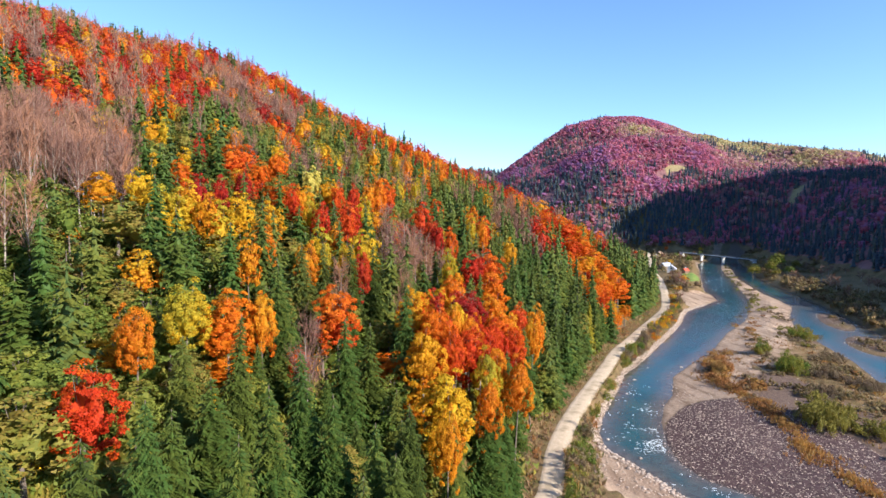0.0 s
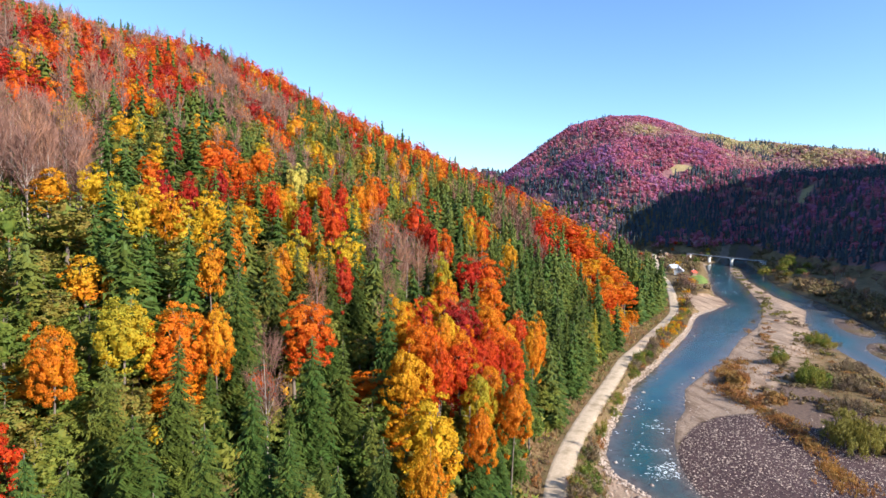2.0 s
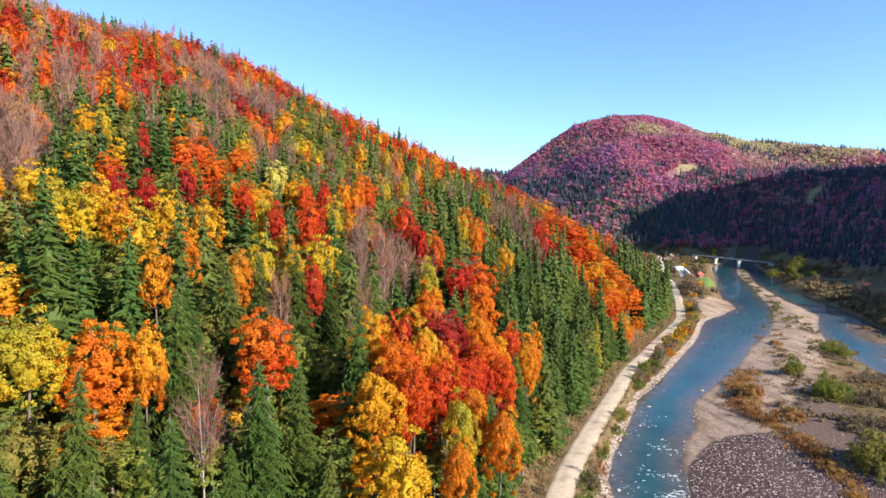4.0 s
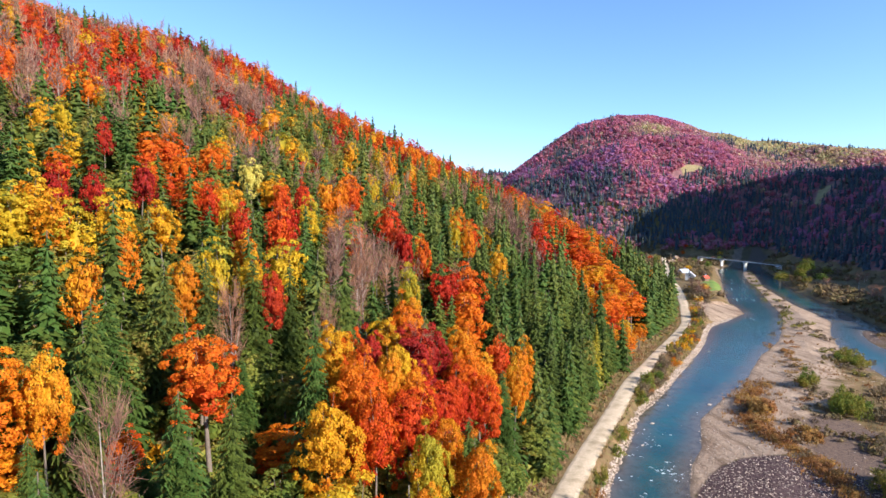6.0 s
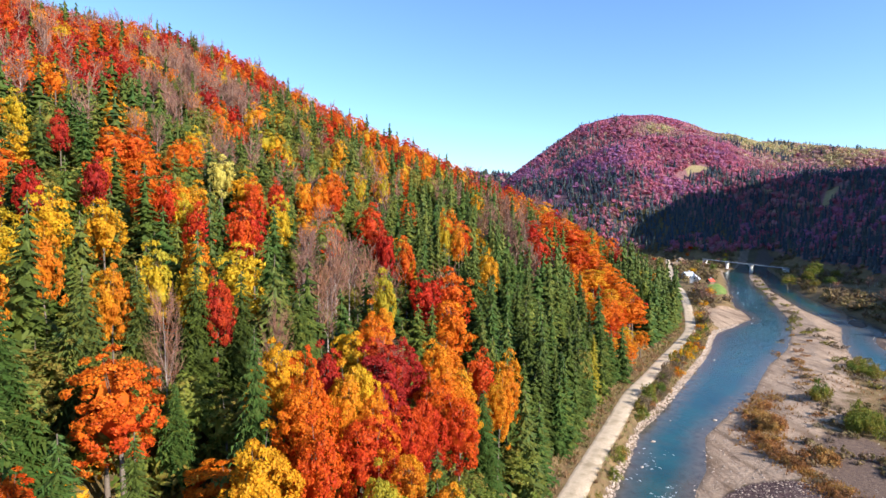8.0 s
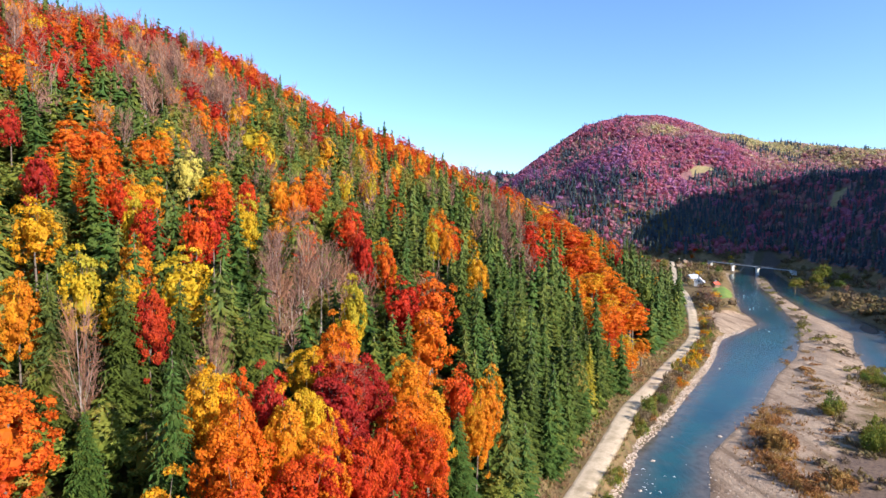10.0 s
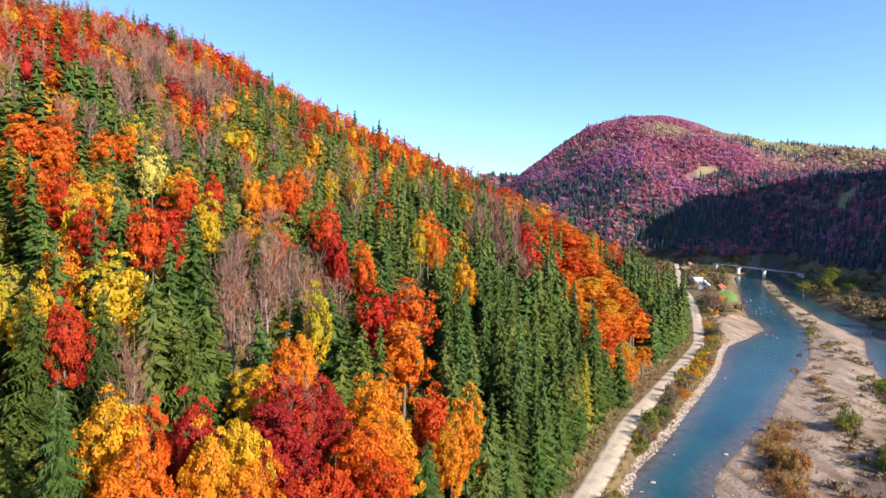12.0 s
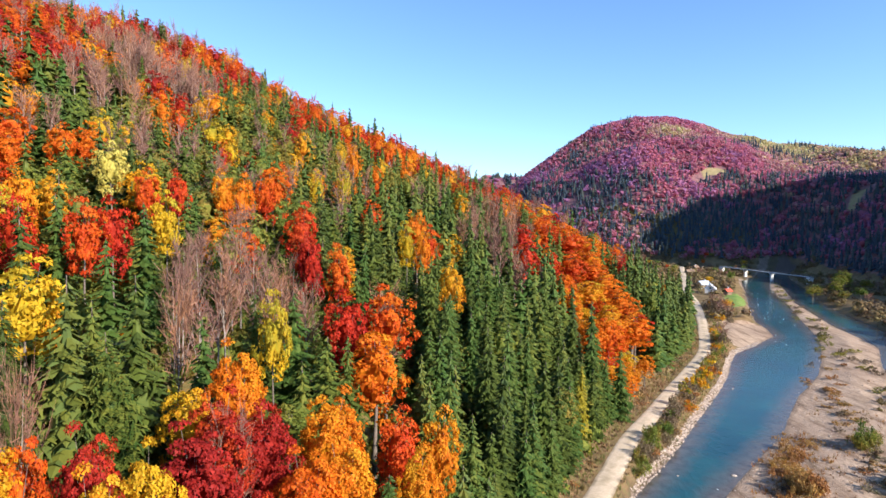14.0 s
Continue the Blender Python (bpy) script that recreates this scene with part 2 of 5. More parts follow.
# ---- mesh helpers ----
def tri_mesh(name, verts, tris, material, smooth=False, attributes=None):
    me = bpy.data.meshes.new(name)
    verts, tris = np.asarray(verts, np.float32), np.asarray(tris, np.int32)
    me.vertices.add(len(verts))
    me.vertices.foreach_set("co", verts.ravel())
    me.loops.add(tris.size)
    me.loops.foreach_set("vertex_index", tris.ravel())
    me.polygons.add(len(tris))
    me.polygons.foreach_set("loop_start", np.arange(0, tris.size, 3, dtype=np.int32))
    me.polygons.foreach_set("use_smooth", np.full(len(tris), smooth))
    for key, values in (attributes or {}).items():
        a = me.attributes.new(key, "FLOAT", "POINT")
        a.data.foreach_set("value", np.asarray(values, np.float32))
    me.materials.append(material)
    me.update(calc_edges=True)
    return me


def part(name, me, parent=None, label=""):
    ob = new(name, me)
    ob.parent = parent
    return tagged(ob, label)


def bm_mesh(name, bm, material, bevel=0.0):
    if bevel:
        bmesh.ops.bevel(bm, geom=bm.edges[:], offset=bevel, segments=1, affect="EDGES")
    me = bpy.data.meshes.new(name)
    bm.to_mesh(me)
    bm.free()
    me.materials.append(material)
    return me


def box(name, size, at, material, parent=None, bevel=0.02, turn=0.0, label=""):
    bm = bmesh.new()
    bmesh.ops.create_cube(bm, size=1.0, matrix=Matrix.Diagonal((*size, 1)))
    ob = part(name, bm_mesh(name, bm, material, bevel), parent, label)
    ob.matrix_local = pose(*at, 0, 0, turn)
    return ob


def grid_tris(nx, ny):
    i, j = np.meshgrid(np.arange(nx - 1), np.arange(ny - 1), indexing="ij")
    a = (i * ny + j).ravel()
    return np.concatenate([np.stack([a, a + ny, a + ny + 1], 1), np.stack([a, a + ny + 1, a + 1], 1)])


def joined(pieces):
    """Joins (verts, tris) pieces."""
    vs, fs, n = [], [], 0
    for v, f in pieces:
        vs.append(v)
        fs.append(np.asarray(f) + n)
        n += len(v)
    return np.concatenate(vs), np.concatenate(fs)


def tube(a, b, ra, rb, sides=5):
    a, b = np.array(a, float), np.array(b, float)
    d = (b - a) / (np.linalg.norm(b - a) + 1e-9)
    u = np.cross(d, (0.3, 0.9, 0.2))
    u /= np.linalg.norm(u)
    w = np.cross(d, u)
    ang = np.linspace(0, 2 * np.pi, sides, endpoint=False)
    ring = np.cos(ang)[:, None] * u + np.sin(ang)[:, None] * w
    v = np.concatenate([a + ra * ring, b + rb * ring])
    k = np.arange(sides)
    n = (k + 1) % sides
    return v, np.concatenate([np.stack([k, n, n + sides], 1), np.stack([k, n + sides, k + sides], 1)])


def scattered(template, places, spins, scales, heights=None):
    """Many copies of (verts, tris) in one pair of arrays."""
    v, f = template
    k, n = len(places), len(v)
    c, s = np.cos(spins)[:, None], np.sin(spins)[:, None]
    sx = np.asarray(scales)[:, None]
    sz = sx if heights is None else np.asarray(heights)[:, None]
    x, y, z = v[:, 0][None] * sx, v[:, 1][None] * sx, v[:, 2][None] * sz
    out = np.stack([x * c - y * s, x * s + y * c, z], -1) + np.asarray(places)[:, None, :]
    return out.reshape(-1, 3), (f[None] + (np.arange(k) * n)[:, None, None]).reshape(-1, 3), np.full(k, n)


# ---- plan of the valley ----
def vnoise(x, y, seed=0):
    """Smooth lattice noise, -1 to 1."""
    xi, yi = np.floor(x).astype(np.int64), np.floor(y).astype(np.int64)
    fx, fy = x - xi, y - yi
    fx, fy = fx * fx * (3 - 2 * fx), fy * fy * (3 - 2 * fy)

    def h(a, b):
        n = (a * 374761393 + b * 668265263 + seed * 144269) & 0x7FFFFFFF
        n = ((n ^ (n >> 13)) * 1274126177) & 0x7FFFFFFF
        return ((n ^ (n >> 16)) & 0xFFFF) / 32767.5 - 1

    return (h(xi, yi) * (1 - fx) + h(xi + 1, yi) * fx) * (1 - fy) + (h(xi, yi + 1) * (1 - fx) + h(xi + 1, yi + 1) * fx) * fy


ROAD = [(-110, -140), (-38, -20), (21, 82), (25.5, 97.3), (31.1, 110.5), (40, 127.6), (52, 149.6), (60.9, 166.7), (71.7, 182.8), (81.8, 198.8), (94.2, 217.5), (107, 238), (115, 256),
        (129, 289), (140, 317), (151, 346), (163, 385), (185, 440), (233, 562)]
BANK_LEFT = [(-95, -160), (-20, -50), (22, 20), (38, 60), (43, 76), (42, 85), (39, 96), (36, 104), (37, 111), (40, 118), (44, 126), (50, 137), (57, 151), (64, 160), (72, 171),
             (78, 180), (87, 193), (96, 206), (106, 222), (113, 235), (120, 246), (137, 262), (148, 273), (154, 289), (157, 303), (167, 325), (184, 361),
             (207, 409), (232, 463), (262, 500), (300, 560), (350, 640), (420, 700)]
BAR_LEFT = [(-60, -170), (20, -50), (45, 30), (56, 72), (53, 85), (51, 87), (48, 91), (47, 97), (48, 104), (52, 116), (57, 126), (62, 133), (69, 148), (77, 157), (88, 169),
            (94, 175), (101, 185), (113, 201), (130, 220), (142, 237), (156, 259), (164, 274), (177, 303), (200, 352), (213, 384), (232, 424), (249, 456), (264, 480)]
BAR_RIGHT = [(266, 479), (253, 454), (226, 396), (208, 360), (197, 330), (184, 295), (178, 272), (172, 254), (155, 230), (143, 209), (136, 190), (131, 174), (127, 160), (120, 144), (115, 134),
             (100, 95), (85, 40), (60, -40), (0, -160)]
BANK_FAR = [(80, -160), (112, -20), (130, 80), (146, 140), (161, 188), (175, 224), (188, 258), (200, 295), (212, 334), (229, 372), (253, 424), (285, 495), (335, 570), (385, 640), (440, 680)]
HILL_RIGHT = [(150, -200), (190, 0), (225, 150), (262, 300), (284, 400), (302, 480), (318, 550), (310, 610), (270, 660), (200, 720), (110, 780), (0, 850), (-200, 950)]
RIDGE = [(60, 900, 40), (120, 930, 76), (161, 950, 110), (224, 980, 154), (265, 990, 182), (330, 1000, 199), (380, 1000, 199), (440, 1005, 187), (518, 1000, 158), (590, 950, 146), (660, 850, 118), (780, 760, 108)]
# unseen ridge, placed to throw shade on the far hill and flat
SHADE_RIDGE = [(240, -120, 60), (300, 60, 86), (350, 150, 104), (430, 260, 92), (472, 322, 116), (500, 366, 178), (520, 440, 208), (570, 490, 228), (620, 520, 195), (700, 560, 175)]
FAR_RIDGES = [[(-900, 2300, 190), (-200, 2400, 215), (250, 2450, 205), (420, 2400, 200), (650, 2300, 120)], [(900, 2200, 150), (1500, 2100, 215), (1900, 2150, 225), (2500, 2000, 200)]]


def near_line(x, y, line):
    """Distance to a polyline (x, y, ...), signed: positive on the left of its course, and further values along it."""
    best, sign = np.full(np.shape(x), 1e9), np.ones(np.shape(x))
    extra, side = np.zeros(np.shape(x)), np.zeros(np.shape(x))
    for p, q in zip(line[:-1], line[1:]):
        dx, dy = q[0] - p[0], q[1] - p[1]
        u = np.clip(((x - p[0]) * dx + (y - p[1]) * dy) / (dx * dx + dy * dy), 0, 1)
        ox, oy = x - p[0] - u * dx, y - p[1] - u * dy
        d = np.hypot(ox, oy)
        off = (dx * oy - dy * ox) / math.hypot(dx, dy)
        m = (d < best - 1e-6) | ((d < best + 1e-6) & (np.abs(off) > np.abs(side)))
        best, sign, side = np.where(m, d, best), np.where(m, np.sign(off + 1e-9), sign), np.where(m, off, side)
        if len(p) > 2:
            extra = np.where(m, p[2] + u * (q[2] - p[2]), extra)
    return best * sign, extra


def ellipse(x, y, cx, cy, a, b, turn):
    """Signed distance (rough) inside an ellipse, turned clockwise from +y."""
    c, s = math.cos(turn), math.sin(turn)
    u, w = (x - cx) * c - (y - cy) * s, (x - cx) * s + (y - cy) * c
    return (1 - np.hypot(u / a, w / b)) * min(a, b)


def softmax(a, b, k):
    return np.maximum(a, b) + k * np.log1p(np.exp(-np.abs(a - b) / k))


GRAVEL_ISLES = [(166, 219, 5, 20, 0.46), (148, 178, 7, 16, 0.45), (184, 262, 2.5, 9, 0.5)]
CLEARINGS = [(336, 738, 34, 9, -0.4), (389, 570, 22, 8, -0.5)]


def plan(x, y):
    """Height and ground masks at plan places."""
    x, y = np.asarray(x, float), np.asarray(y, float)
    road = near_line(x, y, ROAD)[0]
    left, bar_l, bar_r, far = (near_line(x, y, line)[0] for line in (BANK_LEFT, BAR_LEFT, BAR_RIGHT, BANK_FAR))
    tip = y > 482
    main = np.minimum(-left, np.where(tip, far, bar_l))            # inside the main channel: positive
    second = np.minimum(bar_r, far)
    second = np.where(tip, -1, second)
    wet = np.maximum(main, second)
    isles = np.max([ellipse(x, y, *e) for e in GRAVEL_ISLES], 0)
    wet = np.minimum(wet, -isles)
    land = -wet
    n1, n2, n3 = vnoise(x / 40, y / 40, 1), vnoise(x / 11, y / 11, 2), vnoise(x / 3.5, y / 3.5, 3)
    # the wooded hill
    crest = np.interp(x, [-300, -140, -60, 0, 40, 75, 115, 150], [300, 312, 326, 305, 305, 292, 275, 258])
    up = np.maximum(road - 4, 0)
    rise = 0.500 * up - 0.08 * np.maximum(up - 200, 0) + 0.8 * np.clip((road - 4) / 3, 0, 1)
    rise = rise + 3.5 * np.clip(up / 22, 0, 1) + np.interp(x, [-200, -145, -105, -75, -40, 0], [-11, -6, 2, 0, -3, -4]) * np.clip((up - 60) / 100, 0, 1)
    over = np.maximum(y - crest - 6 * n1, 0)
    rise = rise - 0.95 * over ** 2 / (over + 25)
    rise = rise + (2.4 * n1 + 0.9 * n2) * np.clip(up / 30, 0, 1)
    hill = 2.5 + np.where(road > 0, softmax(rise, 0.4 + 0 * x, 0.5) - 0.55, 0) - 0.16 * np.clip((4.6 - np.abs(road)) / 1.4, 0, 1)
    # banks and bars
    on_left, on_far = left > 0, (far < 0)
    low_left = np.maximum(ellipse(x, y, 140, 274, 15, 26, 0.6), ellipse(x, y, 36, 91, 7, 15, -0.2)) > 0
    on_bar = ~(on_left | on_far) | (isles > -1.5)
    bank = np.where(on_bar | low_left, 0.10 * land + (0.12 * n2 + 0.05 * n3) * np.clip(land / 4, 0, 1), 0.55 * land + 0.25 * n3 * np.clip(land / 2, 0, 1))
    bank = np.where(on_bar | low_left, np.minimum(bank, 1.25 + 0.3 * n2), bank)
    bank = np.where(on_far & ~on_bar, 0.35 * land, bank)
    shore = np.where(on_bar | low_left, 0.10, np.where(left > -8, 0.55, 0.35))
    under = -shore * np.minimum(wet, 3) - 0.25 * np.clip(wet - 3, 0, 5)
    z = np.where(land > 0, np.minimum(hill, bank), under)
    z = np.where(on_left & (road > -2.6), hill, z)
    # the shaded hill across the river and the mountain
    toe = -near_line(x, y, HILL_RIGHT)[0]
    cap = np.interp(y, [0, 250, 350, 430, 500, 560, 620, 700, 800, 900], [58, 60, 60, 60, 66, 74, 78, 84, 78, 60]) + 5 * n1
    face = 0.82 * np.maximum(toe, 0)
    shaded = -softmax(-face, -cap + 0 * x, 7.0) + 1.5 * n2 * np.clip(toe / 30, 0, 1)
    # a ridge out of view, added only for the shadow it casts
    d, top = near_line(x, y, SHADE_RIDGE)
    shaded = np.where(toe > 0, np.maximum(shaded, top - 1.4 * np.abs(d)), shaded)
    d, top = near_line(x, y, RIDGE)[0], np.interp(x, [p[0] for p in RIDGE], [p[2] for p in RIDGE])
    n4 = vnoise(x / 130, y / 130, 5)
    mountain = top - 0.46 * np.sqrt(d * d + 900) + 14 + (16 * n4 + 6 * n1) * np.clip(np.abs(d) / 80, 0.12, 1)
    z = np.maximum(z, np.where(toe > 0, 2.5 + shaded, -50))
    z = np.where(y > 480, np.maximum(z, mountain), z)
    for line in FAR_RIDGES:
        d, top = near_line(x, y, line)
        z = np.where(y > 1100, np.maximum(z, top - 0.28 * np.abs(d) + 22 * n4), z)
    masks = dict(
        wet=np.clip(1 - land / 1.2, 0, 1),
        gravel=np.clip((on_bar | low_left) * 1.0 - 0.70 * np.clip((bar_l * -1 - 9) / 14, 0, 1), 0, 1) * (land > -3),
        cobble=np.clip(1 - np.maximum(0, ellipse(x, y, 62, 92, 17, 34, 0.28) * -1) / 2.5, 0, 1) * on_bar,
        dry=np.clip((road < 9) * (road > -14) * 1.0 + on_far * (toe < 12) + (on_bar & (bar_l < -10)) * 0.62 + (y > 290) * (road < 60) * on_left * 0.8, 0, 1),
        mud=np.clip(on_bar * (np.clip((-bar_l - 14) / 8, 0, 1) * np.clip(0.32 + 1.1 * n1 + 0.7 * n2, 0, 1)), 0, 1),
        litter=np.clip((toe - 2) / 8, 0, 1) * np.clip((z - 4) / 6, 0, 1),
        meadow=np.clip(ellipse(x, y, 172, 352, 7, 34, 0.52) / 2, 0, 1),
        straw=np.clip(np.max([ellipse(x, y, *e) for e in CLEARINGS], 0) / 4, 0, 1),
    )
    masks["gravel"] = np.where(masks["cobble"] > 0.5, 0.2, masks["gravel"])
    return z, masks, dict(road=road, left=left, land=land, toe=toe, bar=on_bar, bar_l=bar_l, far=far, crest=crest, wet=wet)


def height(x, y):
    return plan(x, y)[0]


def steps(lo, hi, fine, a, b, grow=1.12, cap=15.0):
    """Coordinates from lo to hi, fine between a and b, widening outside."""
    inner = list(np.arange(a, b + fine / 2, fine))
    s, p = fine, a
    while p > lo:
        s *= grow if s < cap or p < a - 450 else 1
        p -= s
        inner.insert(0, p)
    s, p = fine, b
    while p < hi:
        s *= grow if s < cap or p > b + 760 else 1
        p += s
        inner.append(p)
    return np.array(inner)


# ---- ground, water, road ----
gx, gy = steps(-3200, 3200, 1.7, 14, 190, 1.06), steps(-500, 3600, 1.8, 74, 290, 1.04)
GX, GY = np.meshgrid(gx, gy, indexing="ij")
GZ, masks, _ = plan(GX.ravel(), GY.ravel())
me = tri_mesh("ground", np.stack([GX.ravel(), GY.ravel(), GZ], 1), grid_tris(len(gx), len(gy)), GROUND, True, masks)
tagged(new("ground", me), "valley floor and hillsides of soil, gravel and dry grass", "ground", kind="structure")

wx, wy = steps(-160, 460, 3.0, 20, 240, 1.1), steps(-200, 760, 3.0, 70, 330, 1.08)
WX, WY = np.meshgrid(wx, wy, indexing="ij")
_, _, info = plan(WX.ravel(), WY.ravel())
rapids = np.clip(np.maximum(ellipse(WX, WY, 48, 105, 11, 38, 0.30), 0.5 * ellipse(WX, WY, 185, 350, 14, 60, 0.47)).ravel() / 5, 0, 1)
me = tri_mesh("water", np.stack([WX.ravel(), WY.ravel(), 0 * WX.ravel()], 1), grid_tris(len(wx), len(wy)), WATER, True,
              dict(depth=np.clip(info["wet"] / 6, 0, 1), rough=rapids * 1.6))
tagged(new("water", me), "clear turquoise mountain river with ripples and rapids", "river", kind="structure")


def road_strip():
    pts = np.array(ROAD, float)
    seg = np.r_[0, np.cumsum(np.hypot(*np.diff(pts, axis=0).T))]
    s = np.arange(seg[2] - 105, seg[-1], 1.5)
    cx, cy = np.interp(s, seg, pts[:, 0]), np.interp(s, seg, pts[:, 1])
    k = np.ones(9) / 9
    cx, cy = np.convolve(np.pad(cx, 4, "edge"), k, "valid"), np.convolve(np.pad(cy, 4, "edge"), k, "valid")
    tx, ty = np.gradient(cx), np.gradient(cy)
    ln = np.hypot(tx, ty)
    nx_, ny_ = -ty / ln, tx / ln
    across = np.array([-1.95, -1.6, -1.1, -0.55, 0, 0.55, 1.1, 1.6, 1.95])
    lift = np.array([-0.14, 0.0, 0.03, 0.07, 0.09, 0.07, 0.03, 0.0, -0.14])
    worn = np.array([0.1, 0.6, 1.0, 0.8, 0.7, 0.8, 1.0, 0.6, 0.1])
    edge = 0.25 * np.sin(s * 0.7) + 0.2 * np.sin(s * 0.23 + 1)
    wide = across[None] * (1 + 0.06 * edge[:, None])
    X, Y = cx[:, None] + nx_[:, None] * wide, cy[:, None] + ny_[:, None] * wide
    Z = 2.40 + np.tile(lift, (len(s), 1)) + 0.03
    v = np.stack([X, Y, Z], -1).reshape(-1, 3)
    return tri_mesh("road", v, grid_tris(len(s), len(across)), ROADMAT, True, dict(rut=np.tile(worn, len(s)))), np.stack([cx, cy, nx_, ny_], 1)


road_me, ROAD_LINE = road_strip()
tagged(new("road", road_me), "pale dusty gravel track along the river bank", "road", kind="structure")


# ---- tree shapes ----
def spruce_crown(rng, h, r, whorls, per, wings):
    """Whorls of drooping boughs, each a bent spray, with hanging side sprays where wings says so."""
    vs, fs, n = [], [], 0
    for i in range(whorls):
        f = (i + rng.uniform(-0.25, 0.25)) / whorls
        reach = r * max(1 - f, 0) ** 0.82 * min(1, 0.75 + 2.2 * f) + 0.16
        count = per if f < 0.7 else max(5, per - 3)
        for j in range(count):
            az = 2 * np.pi * (j + rng.uniform(0, 0.7)) / count + i * 1.9
            z = h * (0.07 + 0.90 * f) + rng.uniform(-0.65, 0.65) * h / whorls
            L = reach * rng.uniform(0.68, 1.18)
            out, side, up = np.array([np.cos(az), np.sin(az), 0]), np.array([-np.sin(az), np.cos(az), 0]), np.array([0, 0, 1.0])
            droop = rng.uniform(0.30, 0.62) - 0.5 * max(0, f - 0.65)
            half = L * np.pi / count * rng.uniform(0.8, 1.25) + 0.10
            slim = half * (1.0, 0.75, 0.6, 0.5, 0.42, 0.34)[wings]
            at = lambda u: out * L * u + up * (z + L * (0.12 * u - droop * u * u))
            wide = 0.55
            vs += [at(0.06) + up * 0.35 * h / whorls, at(wide) + side * slim - up * slim * 0.55, at(1.0), at(wide) - side * slim - up * slim * 0.55]
            fs += [(n, n + 1, n + 2), (n, n + 2, n + 3)]
            n += 4
            for k in range(wings):
                u = 0.25 + 0.7 * (k + rng.random()) / wings
                for sgn in (-1, 1):
                    w = half * (1.5 - 0.8 * u) * rng.uniform(0.6, 1.4)
                    p = at(u)
                    vs += [p - out * L * 0.36 / (wings + 1.5), p + out * L * 0.36 / (wings + 1.5), p + out * L * rng.uniform(0.05, 0.2) + side * sgn * w - up * w * rng.uniform(0.3, 1.0)]
                    fs.append((n, n + 1, n + 2))
                    n += 3
    k = 7
    ang = np.linspace(0, 2 * np.pi, k, endpoint=False)
    vs += [np.array([np.cos(a) * r * 0.45, np.sin(a) * r * 0.45, h * 0.10]) for a in ang] + [np.array([0, 0, h * 0.90])]
    fs += [(n + q, n + (q + 1) % k, n + k) for q in range(k)]
    return np.array(vs), np.array(fs)


def lump(rng, rough, cuts=2):
    """A small uneven ball of foliage."""
    bm = bmesh.new()
    bmesh.ops.create_icosphere(bm, subdivisions=cuts, radius=1.0)
    v = np.array([p.co[:] for p in bm.verts])
    f = np.array([[q.index for q in p.verts] for p in bm.faces])
    bm.free()
    return v * (1 + rng.uniform(-rough, rough, (len(v), 1))), f


def leafy_crown(rng, h, r, clumps, per, size, low=0.25, heart=2):
    """Clumps of bent leaf sprays over an uneven dome with a dense heart. Also gives the clumps' centres."""
    mid, half = h * (low + 1) / 2, h * (1 - low) / 2
    centres, vs = [], []
    lobes = rng.uniform(0, 6.28, 3)
    for c in range(clumps):
        up = 1 - 1.78 * (c + rng.random()) / clumps
        az = 2.39996 * c + rng.uniform(-0.35, 0.35)
        d = np.array([math.sqrt(1 - up * up) * np.cos(az), math.sqrt(1 - up * up) * np.sin(az), up])
        bulge = 1 + 0.13 * np.sin(3 * az + lobes[0]) + 0.10 * np.sin(2 * az + 3 * up + lobes[1])
        q = rng.uniform(0.52, 0.90) * bulge * (1 - 0.10 * up)
        centre = np.array([d[0] * r * q, d[1] * r * q, mid + d[2] * half * q])
        centres.append(centre)
        cr = r * 1.75 / math.sqrt(clumps) * rng.uniform(0.75, 1.3)
        o = rng.normal(size=(per, 3))
        o /= np.linalg.norm(o, axis=1)[:, None]
        inward = (o @ d) < -0.15
        o[inward] *= -1
        p = centre + o * cr * rng.uniform(0.5, 1.15, (per, 1)) * np.array([1, 1, 0.72])
        nrm = o * 0.9 + d * 0.5 + rng.normal(scale=0.6, size=(per, 3)) + np.array([0, 0, 0.25])
        nrm /= np.linalg.norm(nrm, axis=1)[:, None]
        u = np.cross(nrm, rng.normal(size=(per, 3)))
        u /= np.linalg.norm(u, axis=1)[:, None]
        w = np.cross(nrm, u)
        s = size * rng.uniform(0.55, 1.35, (per, 1))
        vs.append(np.stack([p - u * s - w * s * 0.5, p + u * s * 0.9 - w * s * 0.4 - nrm * s * 0.2, p + w * s * 1.1 + nrm * s * 0.15], 1))
    v = np.concatenate(vs).reshape(-1, 3)
    f = np.arange(len(v)).reshape(-1, 3)
    hv, hf = lump(rng, 0.3, heart)
    hv = (hv * np.array([r, r, half]) * (0.40 if heart > 1 else 0.46 if low > 0 else 0.58) + np.array([0, 0, mid]))[hf].reshape(-1, 3)     # each facet by itself
    v, f = joined([(v, f), (hv, np.arange(len(hv)).reshape(-1, 3))])
    return v, f, centres


